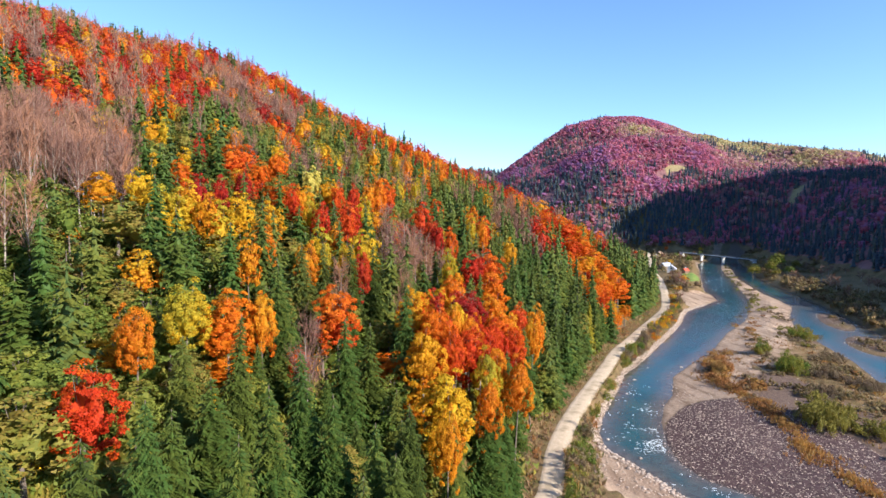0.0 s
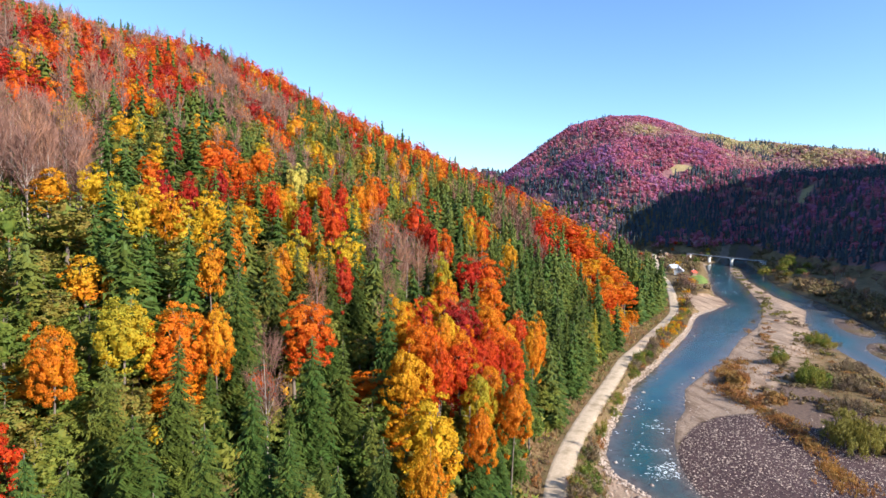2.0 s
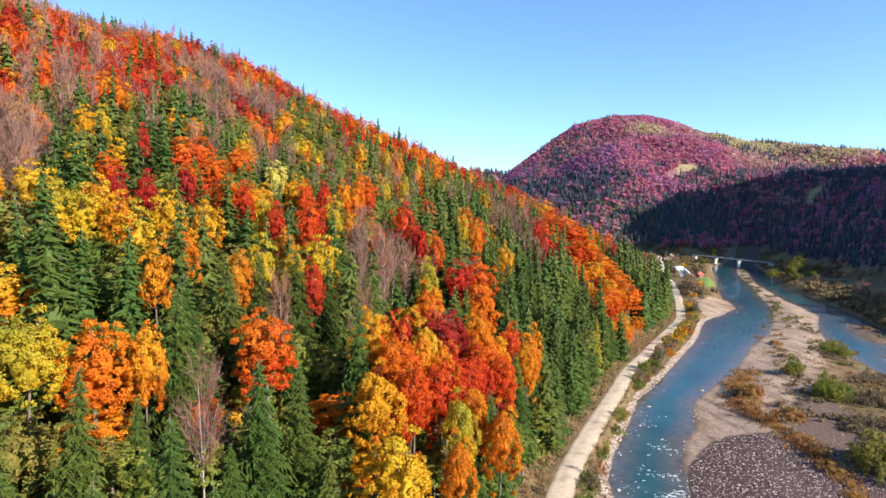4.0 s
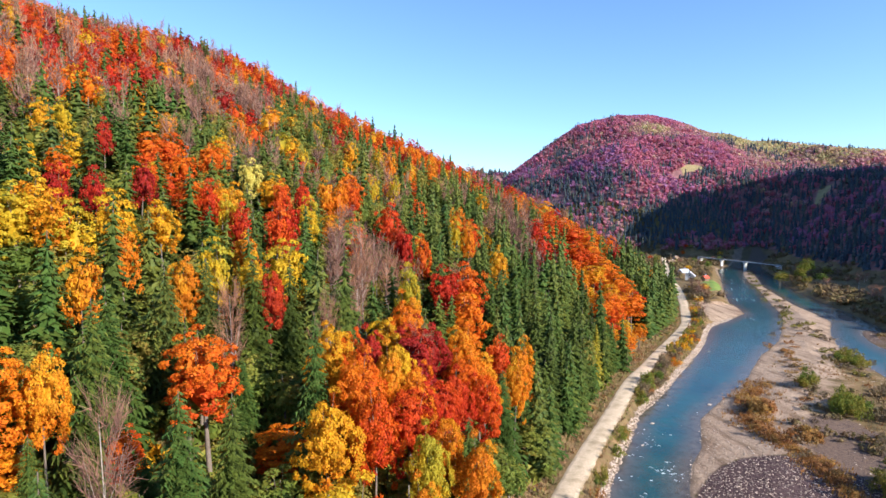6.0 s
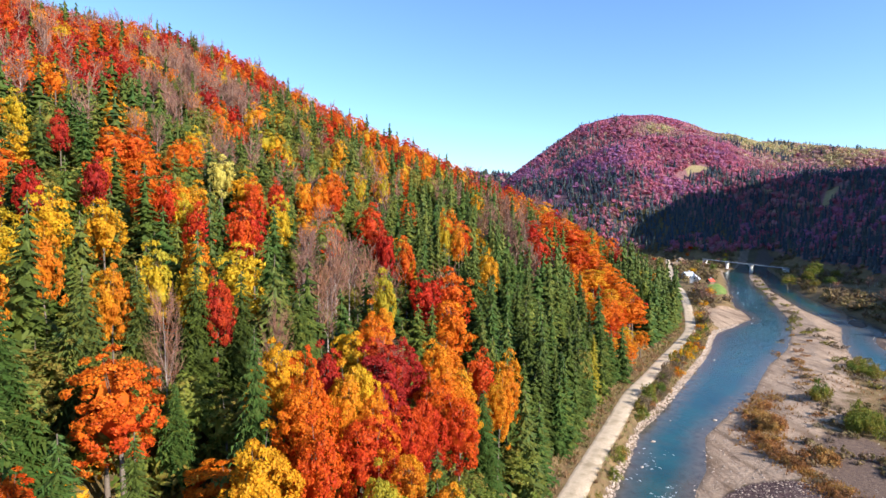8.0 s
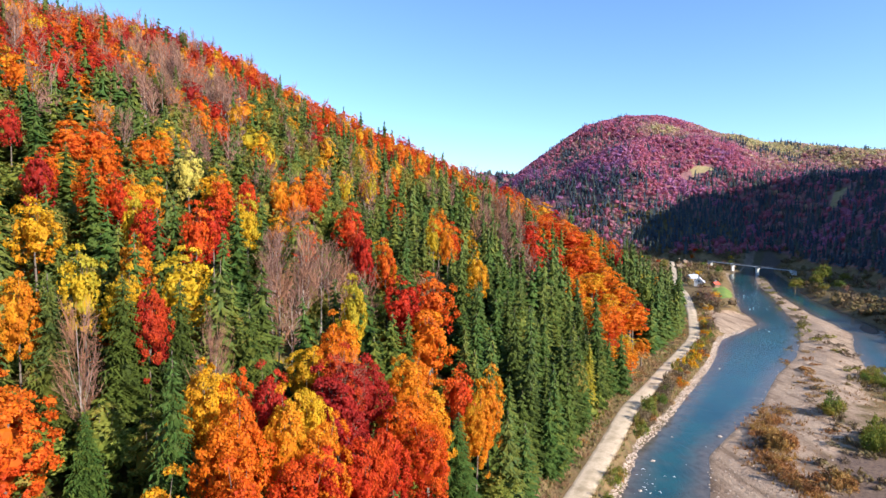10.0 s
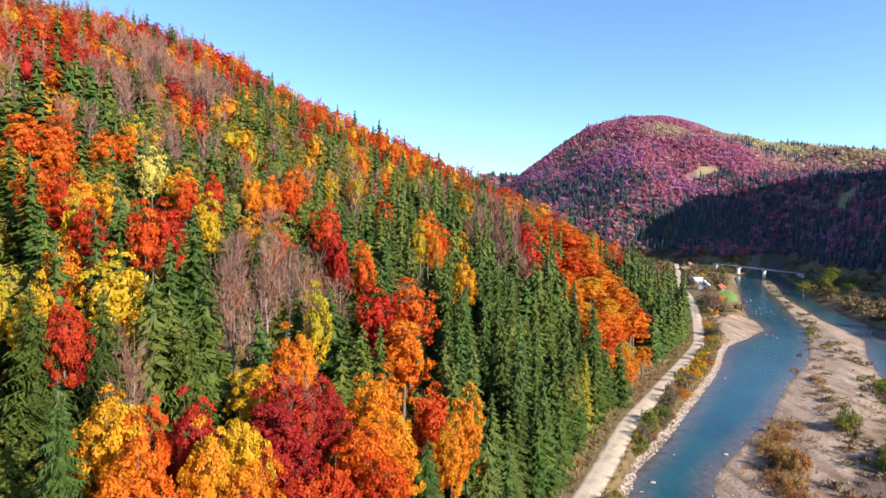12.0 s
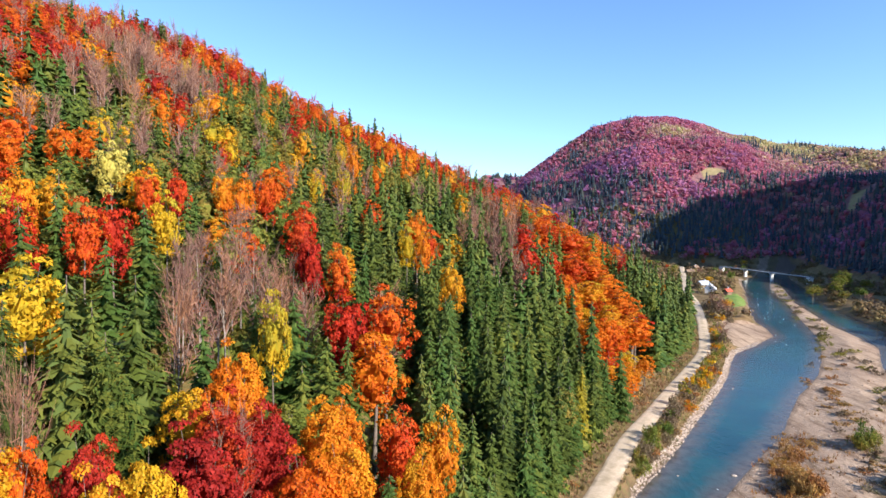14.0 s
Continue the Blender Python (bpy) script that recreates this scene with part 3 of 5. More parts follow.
def bush_crown(rng, h, r, clumps, per, size):
    """A low dome of leaf sprays that reaches the ground."""
    centres, vs = [], []
    for c in range(clumps):
        a, q = rng.uniform(0, 2 * np.pi), math.sqrt(rng.uniform(0, 0.75))
        centre = np.array([np.cos(a) * r * q, np.sin(a) * r * q, h * (0.12 + 0.6 * rng.random() * (1 - q * q) + 0.1 * rng.random())])
        centres.append(centre)
        o = rng.normal(size=(per, 3))
        o /= np.linalg.norm(o, axis=1)[:, None]
        p = centre + o * r * rng.uniform(0.12, 0.36, (per, 1)) * np.array([1, 1, 0.9])
        p[:, 2] = np.abs(p[:, 2])
        u = rng.normal(size=(per, 3)) * np.array([0.6, 0.6, 1.0])
        u /= np.linalg.norm(u, axis=1)[:, None]
        w = np.cross(o, u)
        w /= np.linalg.norm(w, axis=1)[:, None] + 1e-6
        s = size * rng.uniform(0.55, 1.35, (per, 1))
        vs.append(np.stack([p - u * s, p - w * s * 0.45, p + u * s, p + w * s * 0.45], 1))
    v = np.concatenate(vs).reshape(-1, 3)
    k = np.arange(len(v) // 4)[:, None] * 4
    return v, np.concatenate([k + np.array([[0, 1, 2]]), k + np.array([[0, 2, 3]])]), centres


def trunk_with_limbs(rng, h, foot, centres, limbs):
    lean = rng.normal(scale=0.02, size=2) * h
    pts = [np.array([0, 0, -0.6]), np.array([lean[0] * 0.3, lean[1] * 0.3, h * 0.35]), np.array([lean[0], lean[1], h * 0.86])]
    pieces = [tube(pts[0], pts[1], foot * 1.25, foot * 0.75, 7), tube(pts[1], pts[2], foot * 0.75, foot * 0.18, 6)]
    for c in centres[:limbs]:
        f = np.clip(c[2] / h - 0.28, 0.22, 0.8)
        at = np.interp(f * h, [p[2] for p in pts], [p[0] for p in pts]), np.interp(f * h, [p[2] for p in pts], [p[1] for p in pts]), f * h
        knee = (np.array(at) + c) / 2 + np.array([0, 0, -0.03 * h])
        pieces += [tube(at, knee, foot * 0.32, foot * 0.2, 4), tube(knee, c, foot * 0.2, foot * 0.06, 4)]
    return joined(pieces)


def twig_crown(rng, h, r, boughs, twigs, width):
    """Bare boughs with fans of fine twigs reaching up."""
    vs = []
    for b in range(boughs):
        az, f = rng.uniform(0, 2 * np.pi), rng.uniform(0.35, 0.9)
        a = np.array([0, 0, h * f * 0.85])
        reach = r * (1.05 - abs(f - 0.55)) * rng.uniform(0.5, 1)
        e = a + np.array([np.cos(az) * reach, np.sin(az) * reach, h * rng.uniform(0.12, 0.26)])
        for _ in range(twigs):
            p = a + (e - a) * rng.uniform(0.3, 1)
            d = np.array([np.cos(az), np.sin(az), 0]) * rng.uniform(0, 0.7) + rng.normal(scale=0.4, size=3) + np.array([0, 0, 0.7])
            d *= rng.uniform(0.08, 0.16) * h / np.linalg.norm(d)
            side = np.cross(d, rng.normal(size=3))
            side *= width / np.linalg.norm(side)
            vs.append(np.stack([p - side, p + side, p + d]))
        side = np.cross(e - a, rng.normal(size=3))
        side *= width * 1.3 / np.linalg.norm(side)
        vs.append(np.stack([a - side, a + side, e]))
    v = np.concatenate(vs)
    return v, np.arange(len(v)).reshape(-1, 3)


rng = np.random.default_rng(7)
UNIT = 20.0       # height of the spruce shapes
SHAPES = {"spruce": {0: [], 1: [], 2: []}}
for level, (whorls, per, wings, count) in enumerate(((32, 11, 5, 4), (18, 11, 2, 3), (11, 9, 0, 3))):
    for k in range(count):
        crown = spruce_crown(rng, UNIT, 3.4 - 0.35 * (k % 3), whorls, per, wings)
        SHAPES["spruce"][level].append((crown, joined([tube((0, 0, -0.6), (0, 0, UNIT * 0.5), 0.26, 0.16, 7), tube((0, 0, UNIT * 0.5), (0, 0, UNIT * 0.97), 0.16, 0.03, 5)])))
SHAPES["leafy"] = {0: [], 1: [], 2: []}
for level, (clumps, per, size, limbs, count) in enumerate(((88, 104, 0.112, 9, 4), (54, 40, 0.195, 6, 4), (28, 22, 0.265, 0, 4))):
    for k in range(count):
        v, f, centres = leafy_crown(rng, 16.0, 2.75 + 0.15 * k, clumps, per, size, 0.28 if k < 2 else 0.40, 2 if level < 2 else 1)
        SHAPES["leafy"][level].append(((v, f), trunk_with_limbs(rng, 16.0, 0.22, centres, limbs)))
SHAPES["bare"] = {0: [], 1: [], 2: []}
for level, (boughs, twigs, width, count) in enumerate(((44, 18, 0.03, 3), (34, 11, 0.055, 3), (26, 8, 0.10, 2))):
    for k in range(count):
        crown = twig_crown(rng, 17.0, 3.6, boughs, twigs, width)
        centres = [np.array([2.2 * np.cos(a), 2.2 * np.sin(a), 12 + 2 * np.sin(3 * a)]) for a in np.linspace(0, 5.5, 6)]
        SHAPES["bare"][level].append((crown, trunk_with_limbs(rng, 17.0, 0.17, centres, 6 if level < 2 else 0)))
SHAPES["bush"] = {0: [], 1: []}
for level, (clumps, per, size, count) in enumerate(((16, 36, 0.16, 3), (10, 16, 0.27, 3))):
    for k in range(count):
        v, f, centres = bush_crown(rng, 3.0, 1.9, clumps, per, size)
        stems = joined([tube((0.1 * np.cos(a), 0.1 * np.sin(a), -0.3), c * 0.9, 0.05, 0.015, 4) for a, c in zip(np.linspace(0, 6, 7), centres)])
        SHAPES["bush"][level].append(((v, f), stems))

NAMES = {"spruce": "spruce_tree", "red": "red_beech_tree", "dark_red": "dark_red_beech_tree", "orange": "orange_maple_tree", "yellow": "yellow_maple_tree", "olive": "olive_broadleaf_tree", "sage": "sage_willow_tree", "pale": "pale_yellow_birch_tree", "larch": "golden_larch_tree", "bare": "bare_beech_tree"}
LABELS = {"spruce": "tall dark green spruce with drooping boughs on the slope", "red": "beech with bright red autumn leaves on the slope", "dark_red": "beech with deep crimson autumn leaves among spruces",
          "orange": "broad maple with glowing orange autumn leaves", "yellow": "maple with golden yellow autumn leaves among spruces",
          "sage": "broad willow with silvery sage-green leaves", "pale": "slim birch with pale lemon-yellow leaves", "larch": "slim larch with golden green needles among spruces",
          "olive": "broadleaf tree with fading olive-green leaves", "bare": "leafless grey-brown beech with pale trunk"}
FAMILY = {"spruce": "spruce", "larch": "spruce", "bare": "bare"}
MESHES = {}


def tree_meshes(kind, level, k):
    key = (kind, level, k)
    if key not in MESHES:
        crown, trunk = SHAPES[FAMILY.get(kind, "leafy")][level][k]
        MESHES[key] = (tri_mesh(kind + "_crown", *crown, MATS[kind]), tri_mesh(kind + "_trunk", *trunk, PALE_BARK if kind == "bare" else BARK, True))
    return MESHES[key]


FIRST = {}


def shape_for(kind, level, wide, tall):
    """The shape to use: slim leafy trees carry their crown high up."""
    count = len(SHAPES[FAMILY.get(kind, "leafy")][level])
    if FAMILY.get(kind, "leafy") != "leafy":
        return int(rng.integers(count))
    return int(rng.integers(2)) + (2 if wide / tall < 0.95 else 0)


def tree(kind, level, x, y, z, wide, tall, name=None, label=None, group=None):
    """One tree as a thing with its trunk and crown."""
    k = shape_for(kind, level, wide, tall)
    m = pose(x, y, z, rng.normal(scale=1.2), rng.normal(scale=1.2), rng.uniform(0, 360))
    key = (kind, level, k, name, label)
    if key in FIRST:
        ob = copy_thing(FIRST[key], m)
    else:
        crown, trunk = tree_meshes(kind, level, k)
        ob = tagged(new(name or NAMES[kind]), label or LABELS[kind], "tree", group or NAMES[kind].replace("_", " ") + "s of the slope")
        part("trunk", trunk, ob)
        part("crown", crown, ob)
        FIRST[key] = ob
        ob.matrix_basis = m
    ob.scale = (wide, wide, tall)
    return ob


# ---- the wooded slope: trees that stand out, then the mixed wood between them ----
TALL_SPRUCES_LOW = [(-21, 41.6, 17), (-33.5, 45, 23), (-18.8, 46.1, 18), (-12.5, 48.7, 17), (-17.7, 48.8, 16), (-16.7, 55.4, 15), (-11.5, 56.1, 17), (-0.2, 56.8, 17), (-2.4, 58.6, 17),
        (-6.5, 61, 16), (-9.8, 62.7, 18), (-33.4, 62.9, 18), (6.3, 67.6, 16), (-6.9, 74.5, 18), (11.1, 75.9, 15), (-3.7, 76.6, 18), (-37.8, 78.2, 18), (-16, 78.5, 19), (-29.1,
        81.6, 20), (-16.4, 83.5, 18)]
TALL_SPRUCES_MID = [(12.9, 84.2, 15), (-24.5, 87.1, 18), (0.5, 89.1, 21), (-14.7, 91.3, 18), (16.5, 91.6, 17), (-22, 93.2, 21), (-36.8, 93.4, 18), (-12, 95.2, 18), (-8.4, 100.6, 18), (-5.3,
        103.4, 18), (10, 106.5, 10), (-2.7, 106.8, 20), (1, 107.5, 17), (-11.2, 107.6, 18), (22, 109.2, 17), (-2, 109.7, 17), (0.8, 111.2, 20), (-12.7, 117.3, 18), (-6, 119, 18),
        (12, 123.5, 13)]
TALL_SPRUCES_HIGH = [(6.7, 124.5, 17), (13.8, 124.7, 16), (-25.4, 125.3, 18), (-15, 125.7, 17), (16.3, 126, 17), (9.7, 129.2, 17), (-8.2, 131.3, 18), (-25.8, 136.6, 18), (26.2, 138.2, 17),
        (-42.4, 141.7, 18), (-9.1, 143.2, 17), (-61.9, 146.9, 18), (-61.3, 159.1, 18), (18.8, 159.2, 17), (-48.5, 162.8, 18), (-56.5, 174.1, 18), (8.5, 178.4, 17), (-52.7, 179,
        18), (-53.8, 188.9, 19), (-54.1, 196, 19), (-5.6, 202.3, 17)]
YELLOW_TREES_LOW = [(-26.1, 61.3, 4), (5.3, 65.7, 3.8), (-24.1, 69.2, 5.9), (5.7, 73, 8.1), (11.1, 75.9, 3.8), (3.1, 81.2, 6), (11.7, 83, 4.3), (16.1, 84.4, 4.5), (13.7, 86.6, 4.3), (-22.3,
        89.4, 3.9), (1.7, 92.1, 5), (-14.8, 95.4, 3.8), (-21.6, 96.9, 3.8), (8.8, 97, 4.3), (-38.6, 99.3, 5.9), (-31.8, 100.8, 5), (-36.1, 100.9, 6), (-30, 101.4, 5.9), (-9.3,
        102.5, 3.8), (-13.4, 102.5, 4.3), (-28.4, 108, 5.6)]
YELLOW_TREES_MID = [(-7.1, 108.8, 5.9), (-12.3, 109.4, 3.8), (-24.3, 112.3, 5.1), (26.6, 118.6, 4), (9.1, 122.2, 3.8), (-18.9, 123.5, 3.8), (-62, 127.4, 6.5), (-21.7, 135.1, 4.3), (-9.1,
        138, 4.1), (-57, 140.2, 4), (-55.9, 144.1, 3.8), (28.6, 161.5, 4.6), (-35.3, 170.9, 3.9), (19.9, 177.9, 3.8), (-2, 197.7, 3.8), (-22.4, 199.7, 3.8), (3.2, 203.9, 3.8),
        (-31.3, 211.7, 8), (-38.5, 223.3, 4.4), (-11.4, 227, 4.4), (-3.9, 242.1, 3.8)]
ORANGE_TREES_LOW = [(-24.9, 50.4, 6.2), (-20.3, 72, 6.9), (-16.5, 73.8, 3.9), (6.9, 83.5, 5.2), (5, 89.2, 5.7), (7.3, 92.4, 4.6), (3.5, 93, 3.8), (10.4, 93.1, 4.7), (18.5, 101.3, 5.2),
        (16.3, 104.5, 6.2), (-36.3, 105, 5.5), (19.2, 108.3, 6), (8.8, 110.5, 5.6), (16.7, 112.5, 6.4), (24.4, 112.7, 4.3), (-58.3, 126.7, 5.1), (-26.8, 128, 5.1), (18.9, 128.1,
        8.2), (-23.7, 128.2, 4.2)]
ORANGE_TREES_MID = [(-33.6, 128.3, 4), (-22.3, 130.7, 3.8), (-86.1, 138, 5.8), (-33.9, 145.3, 4.4), (-32.2, 154.1, 5.1), (-9.2, 159.8, 3.8), (-7.1, 161.8, 5), (-33.8, 162.5, 7), (-4.8,
        166.6, 4), (-68.4, 175.6, 6.7), (23.1, 177.9, 3.8), (-6.6, 178.9, 7.5), (24, 183.8, 5.1), (21.4, 192.1, 4.9), (-42.8, 208.7, 5.8), (-47.7, 221.3, 6.9), (-38.8, 234.1,
        8.3), (0.2, 237.7, 3.9), (-66.3, 323.6, 7.3)]
BARE_TREES = [(-10.8, 71.3, 4.9), (-9.3, 94.6, 3.8), (-0.2, 97.7, 3.8), (11, 104, 4.3)]
CRIMSON_TREES = [(5.7, 95.8, 4.4), (9.8, 101, 7.7), (-7.1, 101.4, 3.8), (9.9, 105.2, 5.7), (12.5, 107.9, 5.9), (-33.6, 125.9, 3.8), (-46.8, 141.2, 3.8), (-76.6, 145, 6.6), (-82.1, 147.6,
        8.2), (6.4, 148.1, 3.8), (-53.7, 229.4, 8.5)]
RED_TREES = [(-8.5, 84.8, 7.7), (10.2, 87.7, 5.6), (13.3, 94.5, 4.7), (15.2, 98.1, 4.3), (-36.1, 108.8, 3.8), (-33.1, 112.8, 3.8), (22.4, 116.6, 4.6), (-16.3, 121.4, 4.3), (-12.2,
        125.1, 4.5), (-11, 129, 4.4), (15.7, 131.8, 5.7), (19.4, 137.6, 7.2), (8.3, 145.5, 3.8), (-74.7, 145.5, 5.9), (11.8, 148, 3.8), (-16.2, 148.2, 3.8), (-41.8, 148.5, 7.7),
        (-12.7, 149.4, 3.8), (-88.7, 151.2, 7.6), (-40.7, 154.1, 7.5), (4.1, 156, 5.7), (-78.9, 179.2, 4.9), (48.4, 208.8, 8.1), (-19, 242.5, 8.3), (-61.5, 252.2, 8.5)]
OLIVE_TREES = [(-28.6, 48.2, 8.5), (-32.6, 55.4, 7.2), (-26.6, 71, 7.7), (0.7, 84.4, 6), (-18.1, 84.6, 7.2), (6.1, 90.2, 8.5), (-17, 91.6, 6.6), (-43.2, 94, 8.5), (-40.1, 94.3, 8.5),
        (1.1, 99, 4.4), (-3.6, 111.8, 8), (-56, 136.5, 8.4), (-47.1, 191.4, 6.7), (-46.4, 209.3, 8.5), (-47.8, 216.4, 8.1), (-32.6, 243.9, 6)]
YOUNG_RUSTY_TREES = [(-30.5, 66.1, 8.5), (-20.7, 73.7, 7.1), (-13.6, 78.9, 4.1), (2.2, 82.2, 5.6), (-1.6, 87.6, 8.5), (-10.8, 117, 3.8)]
SAGE_TREES = [(-8.7, 107.1, 5.1), (-4, 112.2, 7.8)]
PALE_TREES = [(-22.9, 150.6, 4.7)]
BRIGHT_ROW = [(73, 246, 8), (72, 236, 8), (73, 226, 8), (75, 217, 8), (75, 209, 8), (73, 201, 8), (64, 189, 7), (66, 194, 6), (57, 197, 5), (68, 204, 6), (79, 271, 9), (72, 276, 8), (67, 295, 8), (78, 262, 8),
              (58, 184, 6), (59, 212, 6), (66, 216, 7), (64, 228, 7), (55, 240, 6), (60, 262, 7), (48, 262, 7), (52, 278, 7)]
RED_ROW = [(61, 254, 8), (69, 254, 8), (-23, 273, 8), (-73, 280, 10), (56, 222, 6), (50, 232, 6)]
BARE_GROVES = [(-69, 257, 17), (-57, 212, 10), (1, 132, 9), (-3, 126, 6), (-50, 239, 10), (45, 204, 8), (39, 222, 8), (43, 252, 9), (1, 203, 5), (-60, 98, 9), (-56, 109, 9), (-63, 120, 9), (-11, 106, 3)]

spots = []        # x, y, kind, crown diameter, height
for kind, rows in (("red", RED_TREES), ("orange", ORANGE_TREES_LOW + ORANGE_TREES_MID), ("yellow", YELLOW_TREES_LOW + YELLOW_TREES_MID), ("dark_red", CRIMSON_TREES), ("olive", OLIVE_TREES),
                   ("sage", SAGE_TREES), ("pale", PALE_TREES), ("bare", BARE_TREES)):
    for x, y, w in rows:
        tall = 10 + 0.3 * w if kind in ("olive", "sage") else 15.3 + 4.2 * min(max((x + 30) / 35, 0), 1)
        spots.append((x, y, kind, w, tall * rng.uniform(0.96, 1.04)))
spots += [(x, y, "orange", w, rng.uniform(8, 9.5)) for x, y, w in YOUNG_RUSTY_TREES] + [(50.2, 159.6, "larch", 4.6, 14.5)]
for kind, rows in (("orange", BRIGHT_ROW), ("red", RED_ROW)):
    spots += [(x, y, kind, w * 1.35, rng.uniform(13, 16)) for x, y, w in rows]
spots += [(x, y, "spruce", rng.uniform(6.8, 8.4), h) for x, y, h in TALL_SPRUCES_LOW + TALL_SPRUCES_MID + TALL_SPRUCES_HIGH]
placed = np.array([(s[0], s[1], s[3] / 2) for s in spots])
shown = np.array([(s[0], s[1]) for s in spots if s[2] not in ("olive", "sage")] + [(cx + a, cy) for cx, cy, cr in BARE_GROVES for a in (-0.5 * cr, 0, 0.5 * cr)])


def species(x, y, road, crest):
    """Which tree grows at a place of the slope."""
    q, n = rng.random(), float(vnoise(np.array(x / 28), np.array(y / 28), 9))
    for cx, cy, cr in BARE_GROVES:
        if math.hypot(x - cx, y - cy) < cr:
            return "bare"
    if (x < -66 and y > 160) or (x < -48 and y > 238):
        return "red" if q < 0.34 else "orange" if q < 0.50 else "dark_red" if q < 0.60 else "spruce" if q < 0.80 else "bare" if q < 0.96 else "yellow"
    if -68 < x < -44 and 132 < y < 205:
        return "spruce" if q < 0.66 else "olive" if q < 0.86 else "bare" if q < 0.93 else "orange"
    if abs(y - crest) < 30 and road > 25:
        if -18 < x < 30:
            return "red" if q < 0.38 else "orange" if q < 0.84 else "spruce" if q < 0.92 else "dark_red"
        return "red" if q < 0.36 else "orange" if q < 0.56 else "spruce" if q < 0.72 else "olive" if q < 0.84 else "bare" if q < 0.92 else "dark_red"
    if y < 92 and x < 8:
        return "spruce" if q < 0.40 + 0.2 * n else "olive" if q < 0.88 else "bare" if q < 0.94 else "orange"
    if road < 66 and y > 118 + 0.2 * (x - 20) and x > 12:
        return "spruce" if q < 0.93 else "olive" if q < 0.96 else "bare" if q < 0.98 else "yellow"
    if y < 120 and road < 90:
        return "spruce" if q < 0.45 + 0.25 * n else "olive" if q < 0.88 else "orange" if q < 0.93 else "yellow"
    if x > -12 and y > 170:
        return "spruce" if q < 0.66 + 0.25 * n else "olive" if q < 0.84 else "bare" if q < 0.92 else "orange"
    return "spruce" if q < 0.38 + 0.30 * n else "olive" if q < 0.80 else "yellow" if q < 0.85 else "orange" if q < 0.91 else "red" if q < 0.93 else "bare"


cells = [(x, y) for x in np.arange(-300, 150, 4.5) for y in np.arange(28, 400, 4.5)]
cells = np.array(cells) + rng.uniform(-1.8, 1.8, (len(cells), 2))
_, _, at = plan(cells[:, 0], cells[:, 1])
keep = (at["road"] > 4.8) & (cells[:, 0] > -0.80 * cells[:, 1] - 26) & (cells[:, 1] < at["crest"] + 38) & (cells[:, 0] > -235)
for (x, y), road, crest in zip(cells[keep], at["road"][keep], at["crest"][keep]):
    gap = np.hypot(placed[:, 0] - x, placed[:, 1] - y) - placed[:, 2]
    kind = species(x, y, road, crest)
    stand = road < 66 and y > 118 and x > 12
    row = abs(x - 68) < 9 and 166 < y < 240
    # what grows just below a tall tree towards the river stays low
    dx, dy = shown[:, 0] - x, shown[:, 1] - y
    ahead, aside = dx * (x - 12) + dy * (y - 30), np.abs(dx * (y - 30) - dy * (x - 12))
    reach = math.hypot(x - 12, y - 30)
    low = not stand and bool(np.any((ahead > 0) & (ahead < 9 * reach) & (aside < 2.0 * reach)))
    if gap.min() < (-3.0 if row else -1.2 if low else 0.7) or (kind == "bare" and gap.min() < 1):
        continue
    if row:      # young bright trees under the row above the track
        spots.append((x, y, "orange" if rng.random() < 0.6 else "yellow", rng.uniform(4.5, 6), rng.uniform(6.5, 9)))
        continue
    if low and kind not in ("olive", "bare"):
        kind = "spruce" if rng.random() < 0.4 else "olive"
    if kind == "spruce":
        spots.append((x, y, kind, rng.uniform(4.4, 6.0), rng.uniform(8, 12)) if low else (x, y, kind, rng.uniform(5.4, 7.4), rng.choice((10, 14, 17, 20)) + rng.uniform(-1.5, 1.5) if stand else rng.uniform(12, 18.5)))
    elif kind == "olive" and (y < 140 or low):
        spots.append((x, y, kind, rng.uniform(4.6, 7.0), rng.uniform(7, 11) if low else rng.uniform(6, 12)))
    elif kind == "bare":
        for _ in range(2 if y < 180 else 1):
            spots.append((x + rng.uniform(-2, 2), y + rng.uniform(-2, 2), kind, rng.uniform(4.2, 6.2), rng.uniform(14, 18)))
    else:
        spots.append((x, y, kind, rng.uniform(4.4, 6.6), rng.uniform(10.5, 15.5)))
# a thicker row of slim spruces above the road
for i in range(len(ROAD_LINE)):
    x, y, ax, ay = ROAD_LINE[i]
    if i % 3 == 0 and 104 < y < 262:
        for off in (5.6, 8.6):
            px, py = x + ax * (off + rng.uniform(-1.2, 1.2)) + rng.uniform(-1, 1), y + ay * off
            if (np.hypot(placed[:, 0] - px, placed[:, 1] - py) - placed[:, 2]).min() > 0.6 and rng.random() < 0.55:
                spots.append((px, py, "spruce", rng.uniform(5.2, 6.8), rng.uniform(11, 17)))

